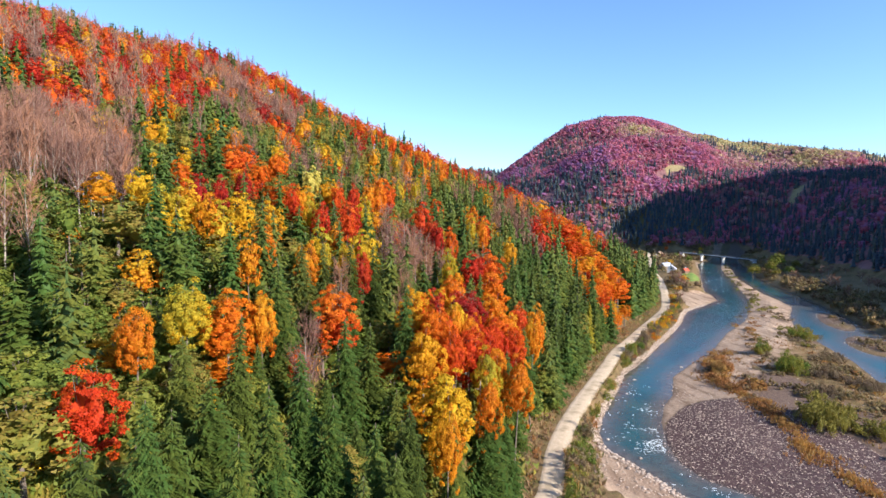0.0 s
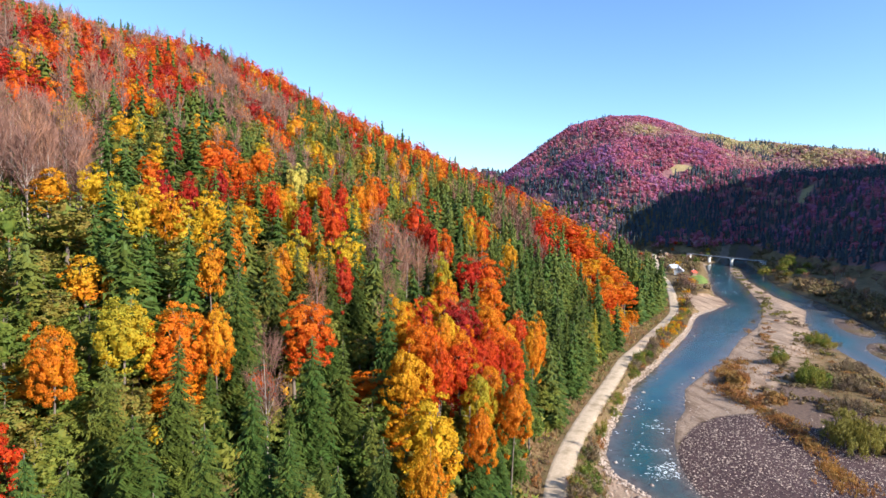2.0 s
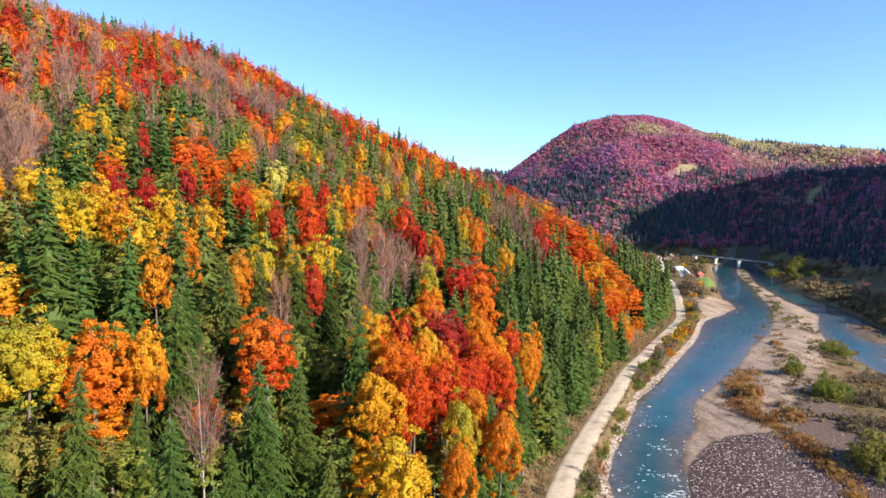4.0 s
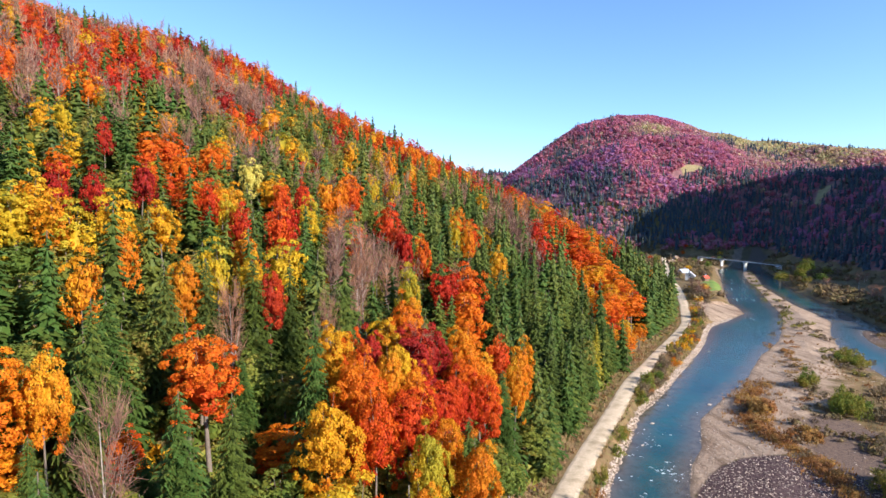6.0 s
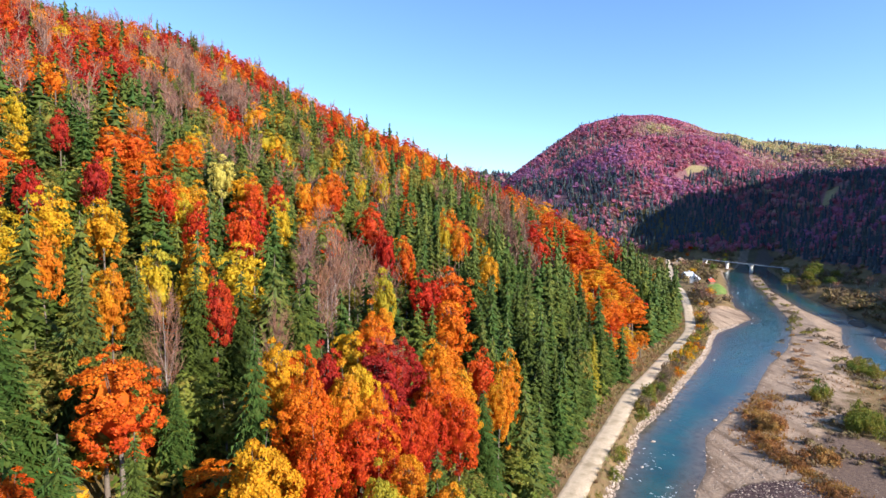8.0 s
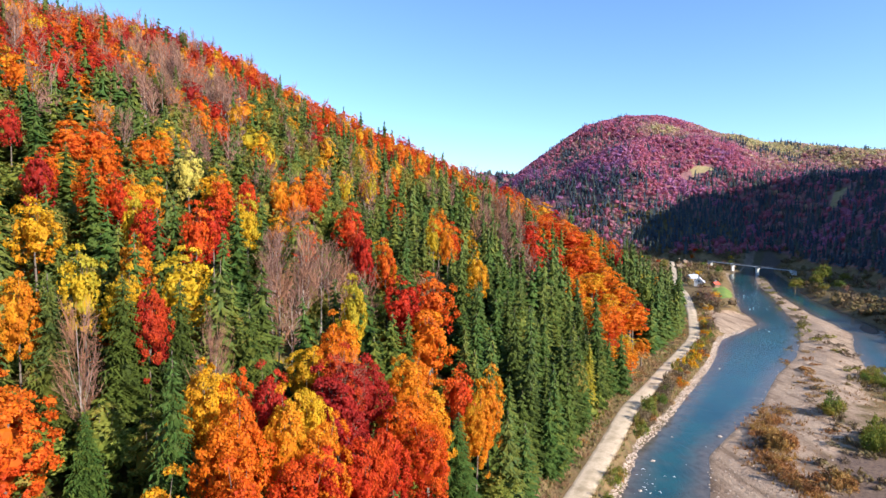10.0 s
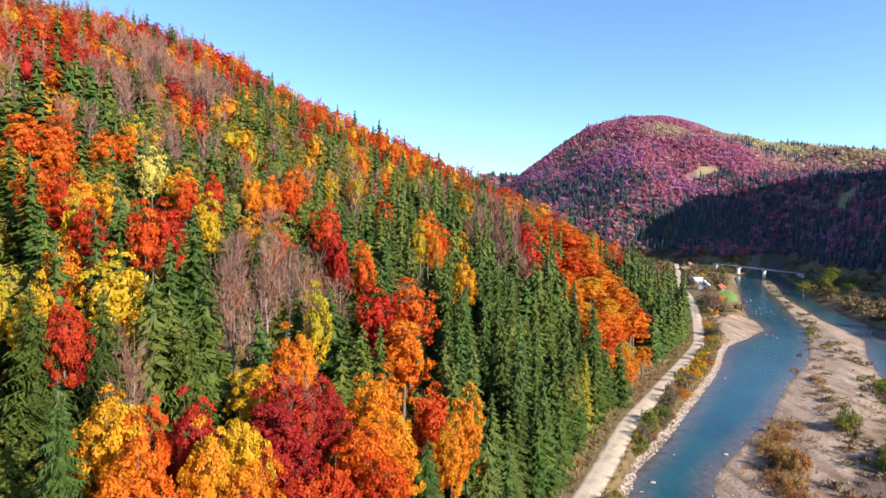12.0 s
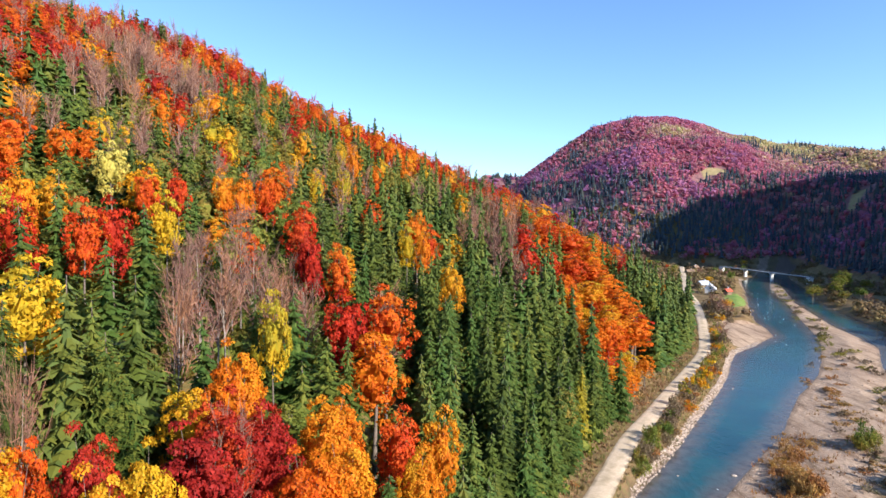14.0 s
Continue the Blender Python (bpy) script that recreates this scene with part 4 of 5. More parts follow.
spots = np.array([(x, y, list(NAMES).index(k), w, h) for x, y, k, w, h in spots])
spots = np.c_[spots, height(spots[:, 0], spots[:, 1]), np.abs(near_line(spots[:, 0], spots[:, 1], [(1, 2), (26, 62)])[0])]
spots = spots[np.argsort(spots[:, 6])]
BASE_H, BASE_W = {"spruce": 20.0, "larch": 20.0, "bare": 17.0}, {"spruce": 6.4, "larch": 6.4, "bare": 7.6}
THINGS = {"spruce": 300, "bare": 150}
counts, forest = {}, {}
for x, y, k, w, h, z, dist in spots:
    kind = list(NAMES)[int(k)]
    level = 0 if dist < (0 if kind == "olive" else 52 if kind == "spruce" else 54) else 1 if dist < (64 if kind == "olive" else 125) else 2
    if level == 2 and kind in ("red", "orange", "yellow") and 55 < x < 85 and y < 262:
        level = 1      # the bright row above the track
    wide, tall = w / BASE_W.get(kind, 6.2), h / BASE_H.get(kind, 16.0)
    counts[kind] = counts.get(kind, 0) + 1
    if counts[kind] <= THINGS.get(kind, 130):
        tree(kind, level, x, y, z - 0.2, wide, tall)
    else:
        shape = shape_for(kind, level, wide, tall)
        forest.setdefault((kind, level, shape), []).append((x, y, z - 0.2, wide, tall, rng.random()))


def wood(name, kind, pieces, label, material=None):
    """Joins rows of (template, places) into one wood."""
    vs, fs, ts, n = [], [], [], 0
    for template, rows in pieces:
        r = np.array(rows)
        v, f, sizes = scattered(template, r[:, :3], rng.uniform(0, 6.28, len(r)), r[:, 3], r[:, 4])
        vs.append(v)
        fs.append(f + n)
        ts.append(np.repeat(r[:, 5], sizes))
        n += len(v)
    me = tri_mesh(name, np.concatenate(vs), np.concatenate(fs), material or MATS[kind + "_stuff"], False, dict(tint=np.concatenate(ts)))
    return tagged(new(name, me), label, "forest", kind="stuff")


for kind in NAMES:
    rows = [(SHAPES[FAMILY.get(kind, "leafy")][level][s][0], r) for (k, level, s), r in forest.items() if k == kind]
    trunks = [(SHAPES[FAMILY.get(kind, "leafy")][level][s][1], r) for (k, level, s), r in forest.items() if k == kind and level < 2 or k == kind == "bare"]
    if rows:
        wood(kind + "_forest", kind, rows, "upper wood of " + LABELS[kind].split(" with")[0] + " crowns")
    if trunks:
        wood(kind + "_forest_trunks", kind, trunks, "trunks of the upper wood", PALE_BARK if kind == "bare" else BARK)

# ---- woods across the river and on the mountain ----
# both far leaf materials carry distance haze in their base colours
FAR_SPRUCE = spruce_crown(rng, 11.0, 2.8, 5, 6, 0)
FAR_ROUND = leafy_crown(rng, 7.4, 4.2, 12, 2, 1.15, -0.3, 1)[:2]


def far_wood(name, xs, ys, step, keep_at, share, label):
    px, py = np.meshgrid(np.arange(*xs, step), np.arange(*ys, step), indexing="ij")
    px, py = px.ravel() + rng.uniform(-0.45, 0.45, px.size) * step, py.ravel() + rng.uniform(-0.45, 0.45, py.size) * step
    z, m, at = plan(px, py)
    ok = keep_at(px, py, z, m, at)
    px, py, z = px[ok], py[ok], z[ok]
    n = vnoise(px / 70, py / 70, 21) * 0.6 + vnoise(px / 25, py / 25, 22) * 0.4
    # more blue spruce low down, partly to darken the slope like deep shade
    fir = rng.random(len(px)) < share + 0.85 * n + 1.15 * np.clip(1 - z / 105, 0, 0.6)
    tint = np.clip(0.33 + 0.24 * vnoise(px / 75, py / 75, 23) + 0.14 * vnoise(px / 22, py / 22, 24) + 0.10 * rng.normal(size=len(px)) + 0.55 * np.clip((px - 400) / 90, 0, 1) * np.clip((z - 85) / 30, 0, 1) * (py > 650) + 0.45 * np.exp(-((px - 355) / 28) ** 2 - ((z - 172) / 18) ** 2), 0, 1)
    size = rng.uniform(0.85, 1.25, len(px)) * step / 5.6
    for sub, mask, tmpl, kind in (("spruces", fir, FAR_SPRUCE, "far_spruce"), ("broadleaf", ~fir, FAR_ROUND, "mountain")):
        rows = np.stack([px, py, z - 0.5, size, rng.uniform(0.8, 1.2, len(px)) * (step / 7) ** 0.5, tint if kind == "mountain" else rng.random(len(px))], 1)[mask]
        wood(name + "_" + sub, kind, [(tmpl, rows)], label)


def seen_side(x, y):
    return (x < 0.95 * y + 60) & (x > 0.02 * y - 40)


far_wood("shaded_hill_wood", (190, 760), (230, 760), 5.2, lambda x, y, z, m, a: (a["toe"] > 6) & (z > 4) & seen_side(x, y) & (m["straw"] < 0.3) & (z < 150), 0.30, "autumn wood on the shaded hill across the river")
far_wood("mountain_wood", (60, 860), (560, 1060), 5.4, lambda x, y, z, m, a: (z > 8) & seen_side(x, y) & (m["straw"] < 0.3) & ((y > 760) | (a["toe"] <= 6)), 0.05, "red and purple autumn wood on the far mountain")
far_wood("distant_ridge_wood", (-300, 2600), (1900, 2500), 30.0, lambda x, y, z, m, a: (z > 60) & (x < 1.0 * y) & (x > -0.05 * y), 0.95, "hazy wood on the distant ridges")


# ---- undergrowth on the slope ----
LOW = leafy_crown(rng, 2.6, 1.7, 8, 6, 0.36, 0.0, 1)[:2]
px, py = rng.uniform(-85, 80, 5200), rng.uniform(45, 185, 5200)
z, _, at = plan(px, py)
ok = (at["road"] > 5) & (px > -0.8 * py - 15)
rows = np.stack([px, py, z - 0.1, rng.uniform(0.5, 1.5, len(px)), rng.uniform(0.5, 1.6, len(px)), rng.random(len(px))], 1)[ok][:1500]
tagged(wood("undergrowth", "olive", [(LOW, rows)], "olive and straw-coloured undergrowth between the trees"), category="shrubs")

SCRUB = [(0.0, (0.12, 0.080, 0.05)), (0.4, (0.21, 0.14, 0.065)), (0.7, (0.16, 0.135, 0.05)), (1.0, (0.27, 0.16, 0.06))]
MATS["scrub_stuff"] = leaves("scrub_leaf", SCRUB, "tint", 0.2)


def scrub(name, xs, ys, tries, most, keep_at, size, label):
    px, py = rng.uniform(*xs, tries), rng.uniform(*ys, tries)
    z, m, at = plan(px, py)
    ok = keep_at(px, py, z, m, at)
    rows = np.stack([px, py, z - 0.1, rng.uniform(*size, tries), rng.uniform(*size, tries) * 1.1, rng.random(tries)], 1)[ok][:most]
    tagged(wood(name, "scrub", [(LOW, rows)], label), category="shrubs")


scrub("bar_scrub", (78, 180), (70, 300), 7000, 1100, lambda x, y, z, m, a: a["bar"] & (a["land"] > 2.5) & (a["bar_l"] < -15) & (m["cobble"] < 0.2) & (vnoise(x / 16, y / 9, 51) + 0.35 * vnoise(x / 5, y / 5, 52) > -0.06),
      (0.2, 0.6), "low brown and olive scrub on the gravel bar")
scrub("flat_scrub", (70, 300), (262, 700), 9000, 1500, lambda x, y, z, m, a: (a["left"] > 4) & (np.abs(a["road"]) > 4) & (z < 16) & (a["road"] < 75) & (ellipse(x, y, 141, 274, 16, 27, 0.6) < 0) & (m["meadow"] < 0.1) & (np.hypot(x - 178, y - 386) > 11) & (a["toe"] < 5)
      & (vnoise(x / 18, y / 18, 53) > -0.25), (0.5, 1.6), "brown and olive scrub on the valley flat")
scrub("far_bank_scrub", (130, 340), (120, 620), 9000, 1500, lambda x, y, z, m, a: (a["far"] < -1.5) & (a["toe"] < 12) & (vnoise(x / 14, y / 14, 54) + 0.02 * (a["far"] + 12) > -0.2), (0.4, 1.5), "brown riverside scrub beyond the far channel")

# ---- stones ----
def stone_shape(r, flat, rough=0.25):
    bm = bmesh.new()
    bmesh.ops.create_icosphere(bm, subdivisions=1, radius=1.0)
    v = np.array([p.co[:] for p in bm.verts])
    f = np.array([[q.index for q in p.verts] for p in bm.faces])
    bm.free()
    v *= 1 + r.uniform(-rough, rough, (len(v), 1))
    return v * np.array([1, r.uniform(0.6, 0.9), flat]), f


def pebble(r):
    v = np.array([(1, 0, 0), (-1, 0, 0), (0, 0.8, 0), (0, -0.8, 0), (0, 0, 0.6), (0.1, 0.1, -0.5)]) * (1 + r.uniform(-0.25, 0.25, (6, 1)))
    return v, np.array([(0, 2, 4), (2, 1, 4), (1, 3, 4), (3, 0, 4), (2, 0, 5), (1, 2, 5), (3, 1, 5), (0, 3, 5)])


def stones(name, px, py, z, size, material, label, shapes):
    pieces, n = [], len(px)
    which = rng.integers(len(shapes), size=n)
    for k, shape in enumerate(shapes):
        m = which == k
        v, f, _ = scattered(shape, np.stack([px, py, z + 0.1 * size], 1)[m], rng.uniform(0, 6.28, m.sum()), size[m])
        pieces.append((v, f))
    v, f = joined(pieces)
    return tagged(new(name, tri_mesh(name, v, f, material)), label, "stones", kind="stuff")


PEBBLES = [pebble(rng) for _ in range(4)]
px, py = rng.uniform(40, 95, 30000), rng.uniform(66, 132, 30000)
z, m, at = plan(px, py)
ok = (m["cobble"] > 0.5) & (at["land"] > -1.2)
px, py, z = px[ok][:9000], py[ok][:9000], z[ok][:9000]
stones("cobbles", px, py, z, 0.07 + 0.17 * rng.random(len(px)) ** 2.2, STONE, "pale and dark cobbles on a damp gravel bar", PEBBLES)
px, py = rng.uniform(45, 175, 40000), rng.uniform(60, 275, 40000)
z, m, at = plan(px, py)
ok = at["bar"] & (m["cobble"] < 0.4) & (at["land"] > -0.6) & ((at["land"] < 9) | (rng.random(len(px)) < 0.12))
px, py, z = px[ok][:5000], py[ok][:5000], z[ok][:5000]
stones("bar_pebbles", px, py, z, 0.06 + 0.22 * rng.random(len(px)) ** 3, RIPRAP, "pale pebbles strewn over the gravel bar", PEBBLES)

ROCKS = [stone_shape(rng, 0.7) for _ in range(5)]
pts = np.array(BANK_LEFT, float)
seg = np.r_[0, np.cumsum(np.hypot(*np.diff(pts, axis=0).T))]


def along_bank(count, lo, hi, spread):
    s = rng.uniform(np.interp(lo, pts[:, 1], seg), np.interp(hi, pts[:, 1], seg), count)
    x, y = np.interp(s, seg, pts[:, 0]), np.interp(s, seg, pts[:, 1])
    return x + rng.normal(scale=spread, size=count) - 0.5, y + rng.normal(scale=spread, size=count) + 0.3


px, py = along_bank(6500, 84, 262, 0.75)
z, m, at = plan(px, py)
ok = (at["land"] > -0.5) & (at["land"] < 1.15) & (at["road"] < -2.9)
px, py, z = px[ok], py[ok], z[ok]
stones("riprap", px, py, z, 0.09 + 0.26 * rng.random(len(px)) ** 2.2, RIPRAP, "pale broken stone riprap along the river bank", ROCKS)
px, py = rng.uniform(28, 44, 900), rng.uniform(78, 108, 900)
z, m, at = plan(px, py)
ok = (at["left"] > -0.5) & (at["road"] < -5) & (at["land"] < 8)
stones("spit_stones", px[ok], py[ok], z[ok], 0.06 + 0.28 * rng.random(ok.sum()) ** 3, RIPRAP, "pale stones on the small gravel spit", ROCKS)

BOULDER_MESHES = []
for k in range(5):
    v, f = stone_shape(rng, 0.75, 0.22)
    BOULDER_MESHES.append(tri_mesh("boulder", v, f, BOULDER))
px, py = along_bank(70, 86, 258, 0.45)
px[:9], py[:9] = (39.5, 41, 38.2, 52, 66, 100, 37.2, 75.4, 58), (103, 99.5, 108, 135, 157, 207, 95, 157, 146)
z = np.maximum(height(px, py), -0.25)
for k in range(len(px)):
    s = rng.uniform(0.4, 0.65) if k < 9 else rng.uniform(0.25, 0.45)
    ob = new("boulder", BOULDER_MESHES[k % 5])
    ob.matrix_world = pose(px[k], py[k], z[k] + 0.15 * s, 0, 0, rng.uniform(0, 360)) @ Matrix.Diagonal((s, s, s, 1))
    tagged(ob, "pale weathered boulder at the water's edge", "boulder", "bank boulders")

# ---- foam on the rapids ----
def crest_shape(r):
    n = 6
    u = np.linspace(-1, 1, n)
    y0 = 0.25 * np.cos(u * 1.4) + r.normal(scale=0.05, size=n)
    w = 0.16 * (1 - u * u) + 0.03
    v = np.concatenate([np.stack([u, y0 - w, 0 * u], 1), np.stack([u, y0, 0.16 * (1 - u * u) + 0.02], 1), np.stack([u, y0 + w * 1.6, 0 * u], 1)])
    return v, np.concatenate([np.array([(k, k + 1, n + k + 1), (k, n + k + 1, n + k), (n + k, n + k + 1, 2 * n + k + 1), (n + k, 2 * n + k + 1, 2 * n + k)]) for k in range(n - 1)])


CRESTS = [crest_shape(rng) for _ in range(4)]
px, py = rng.normal(47, 5, 4200), rng.normal(104, 15, 4200)
px += (py - 104) * 0.32
px2, py2 = rng.normal(185, 8, 500), rng.normal(345, 45, 500)
px, py = np.r_[px, px2 + (py2 - 345) * 0.47], np.r_[py, py2]
_, _, at = plan(px, py)
near = np.hypot((px - 47), (py - 104))
clump = vnoise(px / 3.2, py / 3.2, 31) + 0.25 * rng.normal(size=len(px))
ok = (at["wet"] > 0.8) & (clump > np.where(py > 200, 0.62, 0.36))
px, py = px[ok], py[ok]
size = np.where(py > 200, 0.3, 0.07 + 0.28 * rng.random(len(px)) ** 2.2)
pieces = []
for k, shape in enumerate(CRESTS):
    m = np.arange(len(px)) % 4 == k
    v, f, _ = scattered(shape, np.stack([px, py, 0.015 + 0 * px], 1)[m], rng.normal(-0.45, 0.5, m.sum()), size[m], size[m] * rng.uniform(0.5, 1.3, m.sum()))
    pieces.append((v, f))
v, f = joined(pieces)
tagged(new("river_foam", tri_mesh("river_foam", v, f, FOAM, True)), "white foam crests on the rapids", "foam", kind="stuff")

# ---- dry grass ----
STRAW = [(0.0, (0.24, 0.13, 0.06)), (0.5, (0.36, 0.19, 0.08)), (1.0, (0.26, 0.20, 0.08))]
RUST = [(0.0, (0.24, 0.11, 0.045)), (0.4, (0.38, 0.17, 0.05)), (0.7, (0.34, 0.22, 0.07)), (1.0, (0.44, 0.22, 0.045))]
MATS["straw_stuff"], MATS["rust_stuff"] = leaves("straw_blades", STRAW, "tint", 0.2), leaves("rust_brush_leaf", RUST, "tint", 0.25)
MATS["verge_stuff"] = leaves("verge_blades", [(0.0, (0.26, 0.15, 0.08)), (0.4, (0.36, 0.23, 0.12)), (0.7, (0.24, 0.20, 0.07)), (1.0, (0.17, 0.18, 0.05))], "tint", 0.2)
MATS["rust"] = leaves("rust_shrub_leaf", RUST, "object", 0.25)


def tuft(r, blades=8):
    vs = []
    for _ in range(blades):
        a, q = r.uniform(0, 6.28), r.uniform(0, 0.35)
        p = np.array([np.cos(a) * q, np.sin(a) * q, 0])
        side = np.array([-np.sin(a), np.cos(a), 0]) * 0.07
        vs += [p - side, p + side, p * 2.2 + np.array([0, 0, r.uniform(0.5, 1.0)])]
    return np.array(vs), np.arange(3 * blades).reshape(-1, 3)


TUFTS = [tuft(rng) for _ in range(3)]


def grass(name, px, py, kind, size, label):
    z = height(px, py)
    rows = np.stack([px, py, z - 0.03, size, size * rng.uniform(0.7, 1.3, len(px)), rng.random(len(px))], 1)
    tagged(wood(name, kind, [(t, rows[k::3]) for k, t in enumerate(TUFTS)], label), category="grass")


i = rng.integers(len(ROAD_LINE), size=21000)
side = np.where(rng.random(21000) < 0.55, rng.uniform(2.2, 8, 21000), -rng.uniform(2.2, 7, 21000))
px, py = ROAD_LINE[i, 0] + ROAD_LINE[i, 2] * side, ROAD_LINE[i, 1] + ROAD_LINE[i, 3] * side
px, py = px + rng.uniform(-1, 1, 21000), py + rng.uniform(-1, 1, 21000)
_, _, at = plan(px, py)
ok = (py > 70) & (py < 330) & (at["land"] > 1.2) & (np.abs(at["road"]) > 2.1)
grass("verge_grass", px[ok], py[ok], "verge", rng.uniform(0.45, 1.25, ok.sum()), "dry brown grass on the verges of the track")

BRUSH_LINE = [(96, 172), (88, 162), (82, 152), (78, 144), (76, 136), (77, 127), (75, 115), (72, 105), (70, 96), (69, 86), (69, 74)]
bl = np.array(BRUSH_LINE, float)
bs = np.r_[0, np.cumsum(np.hypot(*np.diff(bl, axis=0).T))]
s = rng.uniform(0, bs[-1], 5200)
spread = np.interp(s, bs, np.linspace(1.9, 1.0, len(bs))) * (1 + 0.5 * np.sin(s * 0.35) * np.sin(s * 0.11 + 2))
px, py = np.interp(s, bs, bl[:, 0]) + rng.normal(size=5200) * spread, np.interp(s, bs, bl[:, 1]) + rng.normal(size=5200) * spread
ok = vnoise(px / 5, py / 5, 61) + 0.3 * rng.normal(size=5200) > -0.25
px, py = px[ok], py[ok]
grass("rusty_brush_grass", px, py, "rust", rng.uniform(0.25, 0.95, len(px)), "rust-coloured dry grass winding over the gravel bar")
px, py = rng.uniform(70, 215, 26000), rng.uniform(70, 390, 26000)
_, m, at = plan(px, py)
patch = vnoise(px / 14, py / 14, 41) + 0.4 * vnoise(px / 4, py / 4, 42)
ok = at["bar"] & (at["land"] > 3) & (m["cobble"] < 0.2) & (patch + 0.012 * (-at["bar_l"] - 28) > 0.12)
px, py = px[ok][:9000], py[ok][:9000]
grass("bar_grass", px, py, "straw", rng.uniform(0.3, 0.8, len(px)), "patches of dry grass on the gravel bar")

# ---- shrubs ----
WILLOW = [(0.0, (0.15, 0.145, 0.035)), (0.5, (0.26, 0.22, 0.04)), (1.0, (0.19, 0.185, 0.045))]
MATS["willow"] = leaves("willow_shrub_leaf", WILLOW, "object", 0.25)
MATS["brown"] = leaves("brown_shrub_leaf", [(0.0, (0.13, 0.09, 0.06)), (0.5, (0.20, 0.14, 0.08)), (1.0, (0.16, 0.15, 0.07))], "object", 0.2)
SHRUBS = {"willow": ("willow_shrub", "olive-green willow shrub on the gravel bar"), "rust": ("rust_shrub", "rusty orange autumn shrub in dry grass"),
          "yellow": ("yellow_shrub", "yellow autumn shrub beside the gravel track"), "olive": ("olive_shrub", "olive-green shrub between track and river"),
          "brown": ("brown_shrub", "brown half-bare shrub by the river")}
SHRUB_FIRST = {}


def shrub(kind, x, y, wide, tall, level=0):
    k = int(rng.integers(3))
    m = pose(x, y, float(height(np.array([x]), np.array([y]))[0]) - 0.1, 0, 0, rng.uniform(0, 360))
    if (kind, level, k) in SHRUB_FIRST:
        ob = copy_thing(SHRUB_FIRST[kind, level, k], m)
    else:
        (v, f), stems = SHAPES["bush"][level][k]
        name, label = SHRUBS[kind]
        ob = tagged(new(name), label, "shrub", name.replace("_", " ") + "s")
        part("stem", tri_mesh("stem", *stems, BARK), ob)
        part("foliage", tri_mesh("foliage", v, f, MATS[kind]), ob)
        SHRUB_FIRST[kind, level, k] = ob
        ob.matrix_basis = m
    ob.scale = (wide / 3.8, wide / 3.8, tall / 3.0)
    return ob


THICKETS = [("willow", 82, 110, 4.5, 7.0, 18, 7.0), ("willow", 87, 104, 2.5, 3.0, 6, 5.2), ("olive", 101, 148, 3.0, 6.0, 13, 6.4), ("brown", 106, 142, 4.0, 4.0, 9, 4.2), ("olive", 104, 166, 2.0, 2.5, 5, 5.6),
            ("olive", 133, 190, 3.5, 7.0, 11, 5.4), ("brown", 120, 160, 4.0, 6.0, 9, 3.6), ("brown", 110, 134, 4.0, 5.0, 9, 4.0), ("brown", 95, 128, 3.5, 5.0, 8, 3.4), ("rust", 83, 150, 1.8, 3.6, 9, 4.4), ("rust", 82, 133, 1.6, 2.4, 6, 3.8)]
for kind, x, y, a, b, count, tall in THICKETS:
    for k in range(count):
        ang, q = 2.4 * k, math.sqrt((k + 0.5) / count)
        u, w = a * q * math.cos(ang), b * q * math.sin(ang)
        shrub(kind, x + u * 0.85 + w * 0.5 + rng.normal(scale=0.4), y - u * 0.5 + w * 0.85 + rng.normal(scale=0.4), rng.uniform(2.8, 4.4), tall * rng.uniform(0.75, 1.2) * (1.1 - 0.35 * q))
for x, y, w, h in ((125, 178, 5, 2.6), (134, 200, 5, 2.8), (143, 205, 4, 2), (138, 192, 4, 2.4), (147, 222, 5, 2.8), (150, 234, 5, 2.8), (154, 246, 5, 2.6), (159, 262, 5, 3), (166, 273, 4.5, 3), (173, 286, 4, 2.8),
                   (181, 308, 4, 2.8), (190, 326, 4, 2.6), (198, 342, 3.6, 2.4), (206, 364, 3.6, 2.6), (216, 383, 3.4, 2.4), (226, 403, 3.2, 2.4), (237, 424, 3, 2.2), (247, 446, 3, 2.2)):
    for _ in range(3):
        shrub("brown" if rng.random() < 0.6 else "willow", x + rng.normal(scale=1.6), y + rng.normal(scale=2.2), w * rng.uniform(0.7, 1.1), h * rng.uniform(0.7, 1.1), 1)
for s in np.arange(4, bs[-1] - 36, 3.0):
    x, y = np.interp(s, bs, bl[:, 0]) + rng.normal(scale=1.3), np.interp(s, bs, bl[:, 1]) + rng.normal(scale=1.3)
    shrub("rust" if rng.random() < 0.75 else "brown", x, y, rng.uniform(2.4, 4.4), rng.uniform(1.4, 2.8))
for line in (((90, 142), (104, 168), (120, 200), (138, 236)), ((104, 128), (118, 158), (130, 188))):
    lx, ly = [p[0] for p in line], [p[1] for p in line]
    for y in np.arange(ly[0], ly[-1], 2.6):
        if rng.random() < 0.8:
            x = float(np.interp(y, ly, lx)) + rng.normal(scale=1.8)
            shrub("rust" if rng.random() < 0.5 else "brown", x, float(y) + rng.normal(scale=1.5), rng.uniform(1.6, 4.2), rng.uniform(0.7, 2.0), 1)
for x, y in ((112, 185), (117, 192), (122, 203), (128, 208), (140, 226), (145, 240), (107, 178)):
    shrub("rust", x + rng.normal(), y + rng.normal(), rng.uniform(2.5, 4), rng.uniform(1.2, 2), 1)
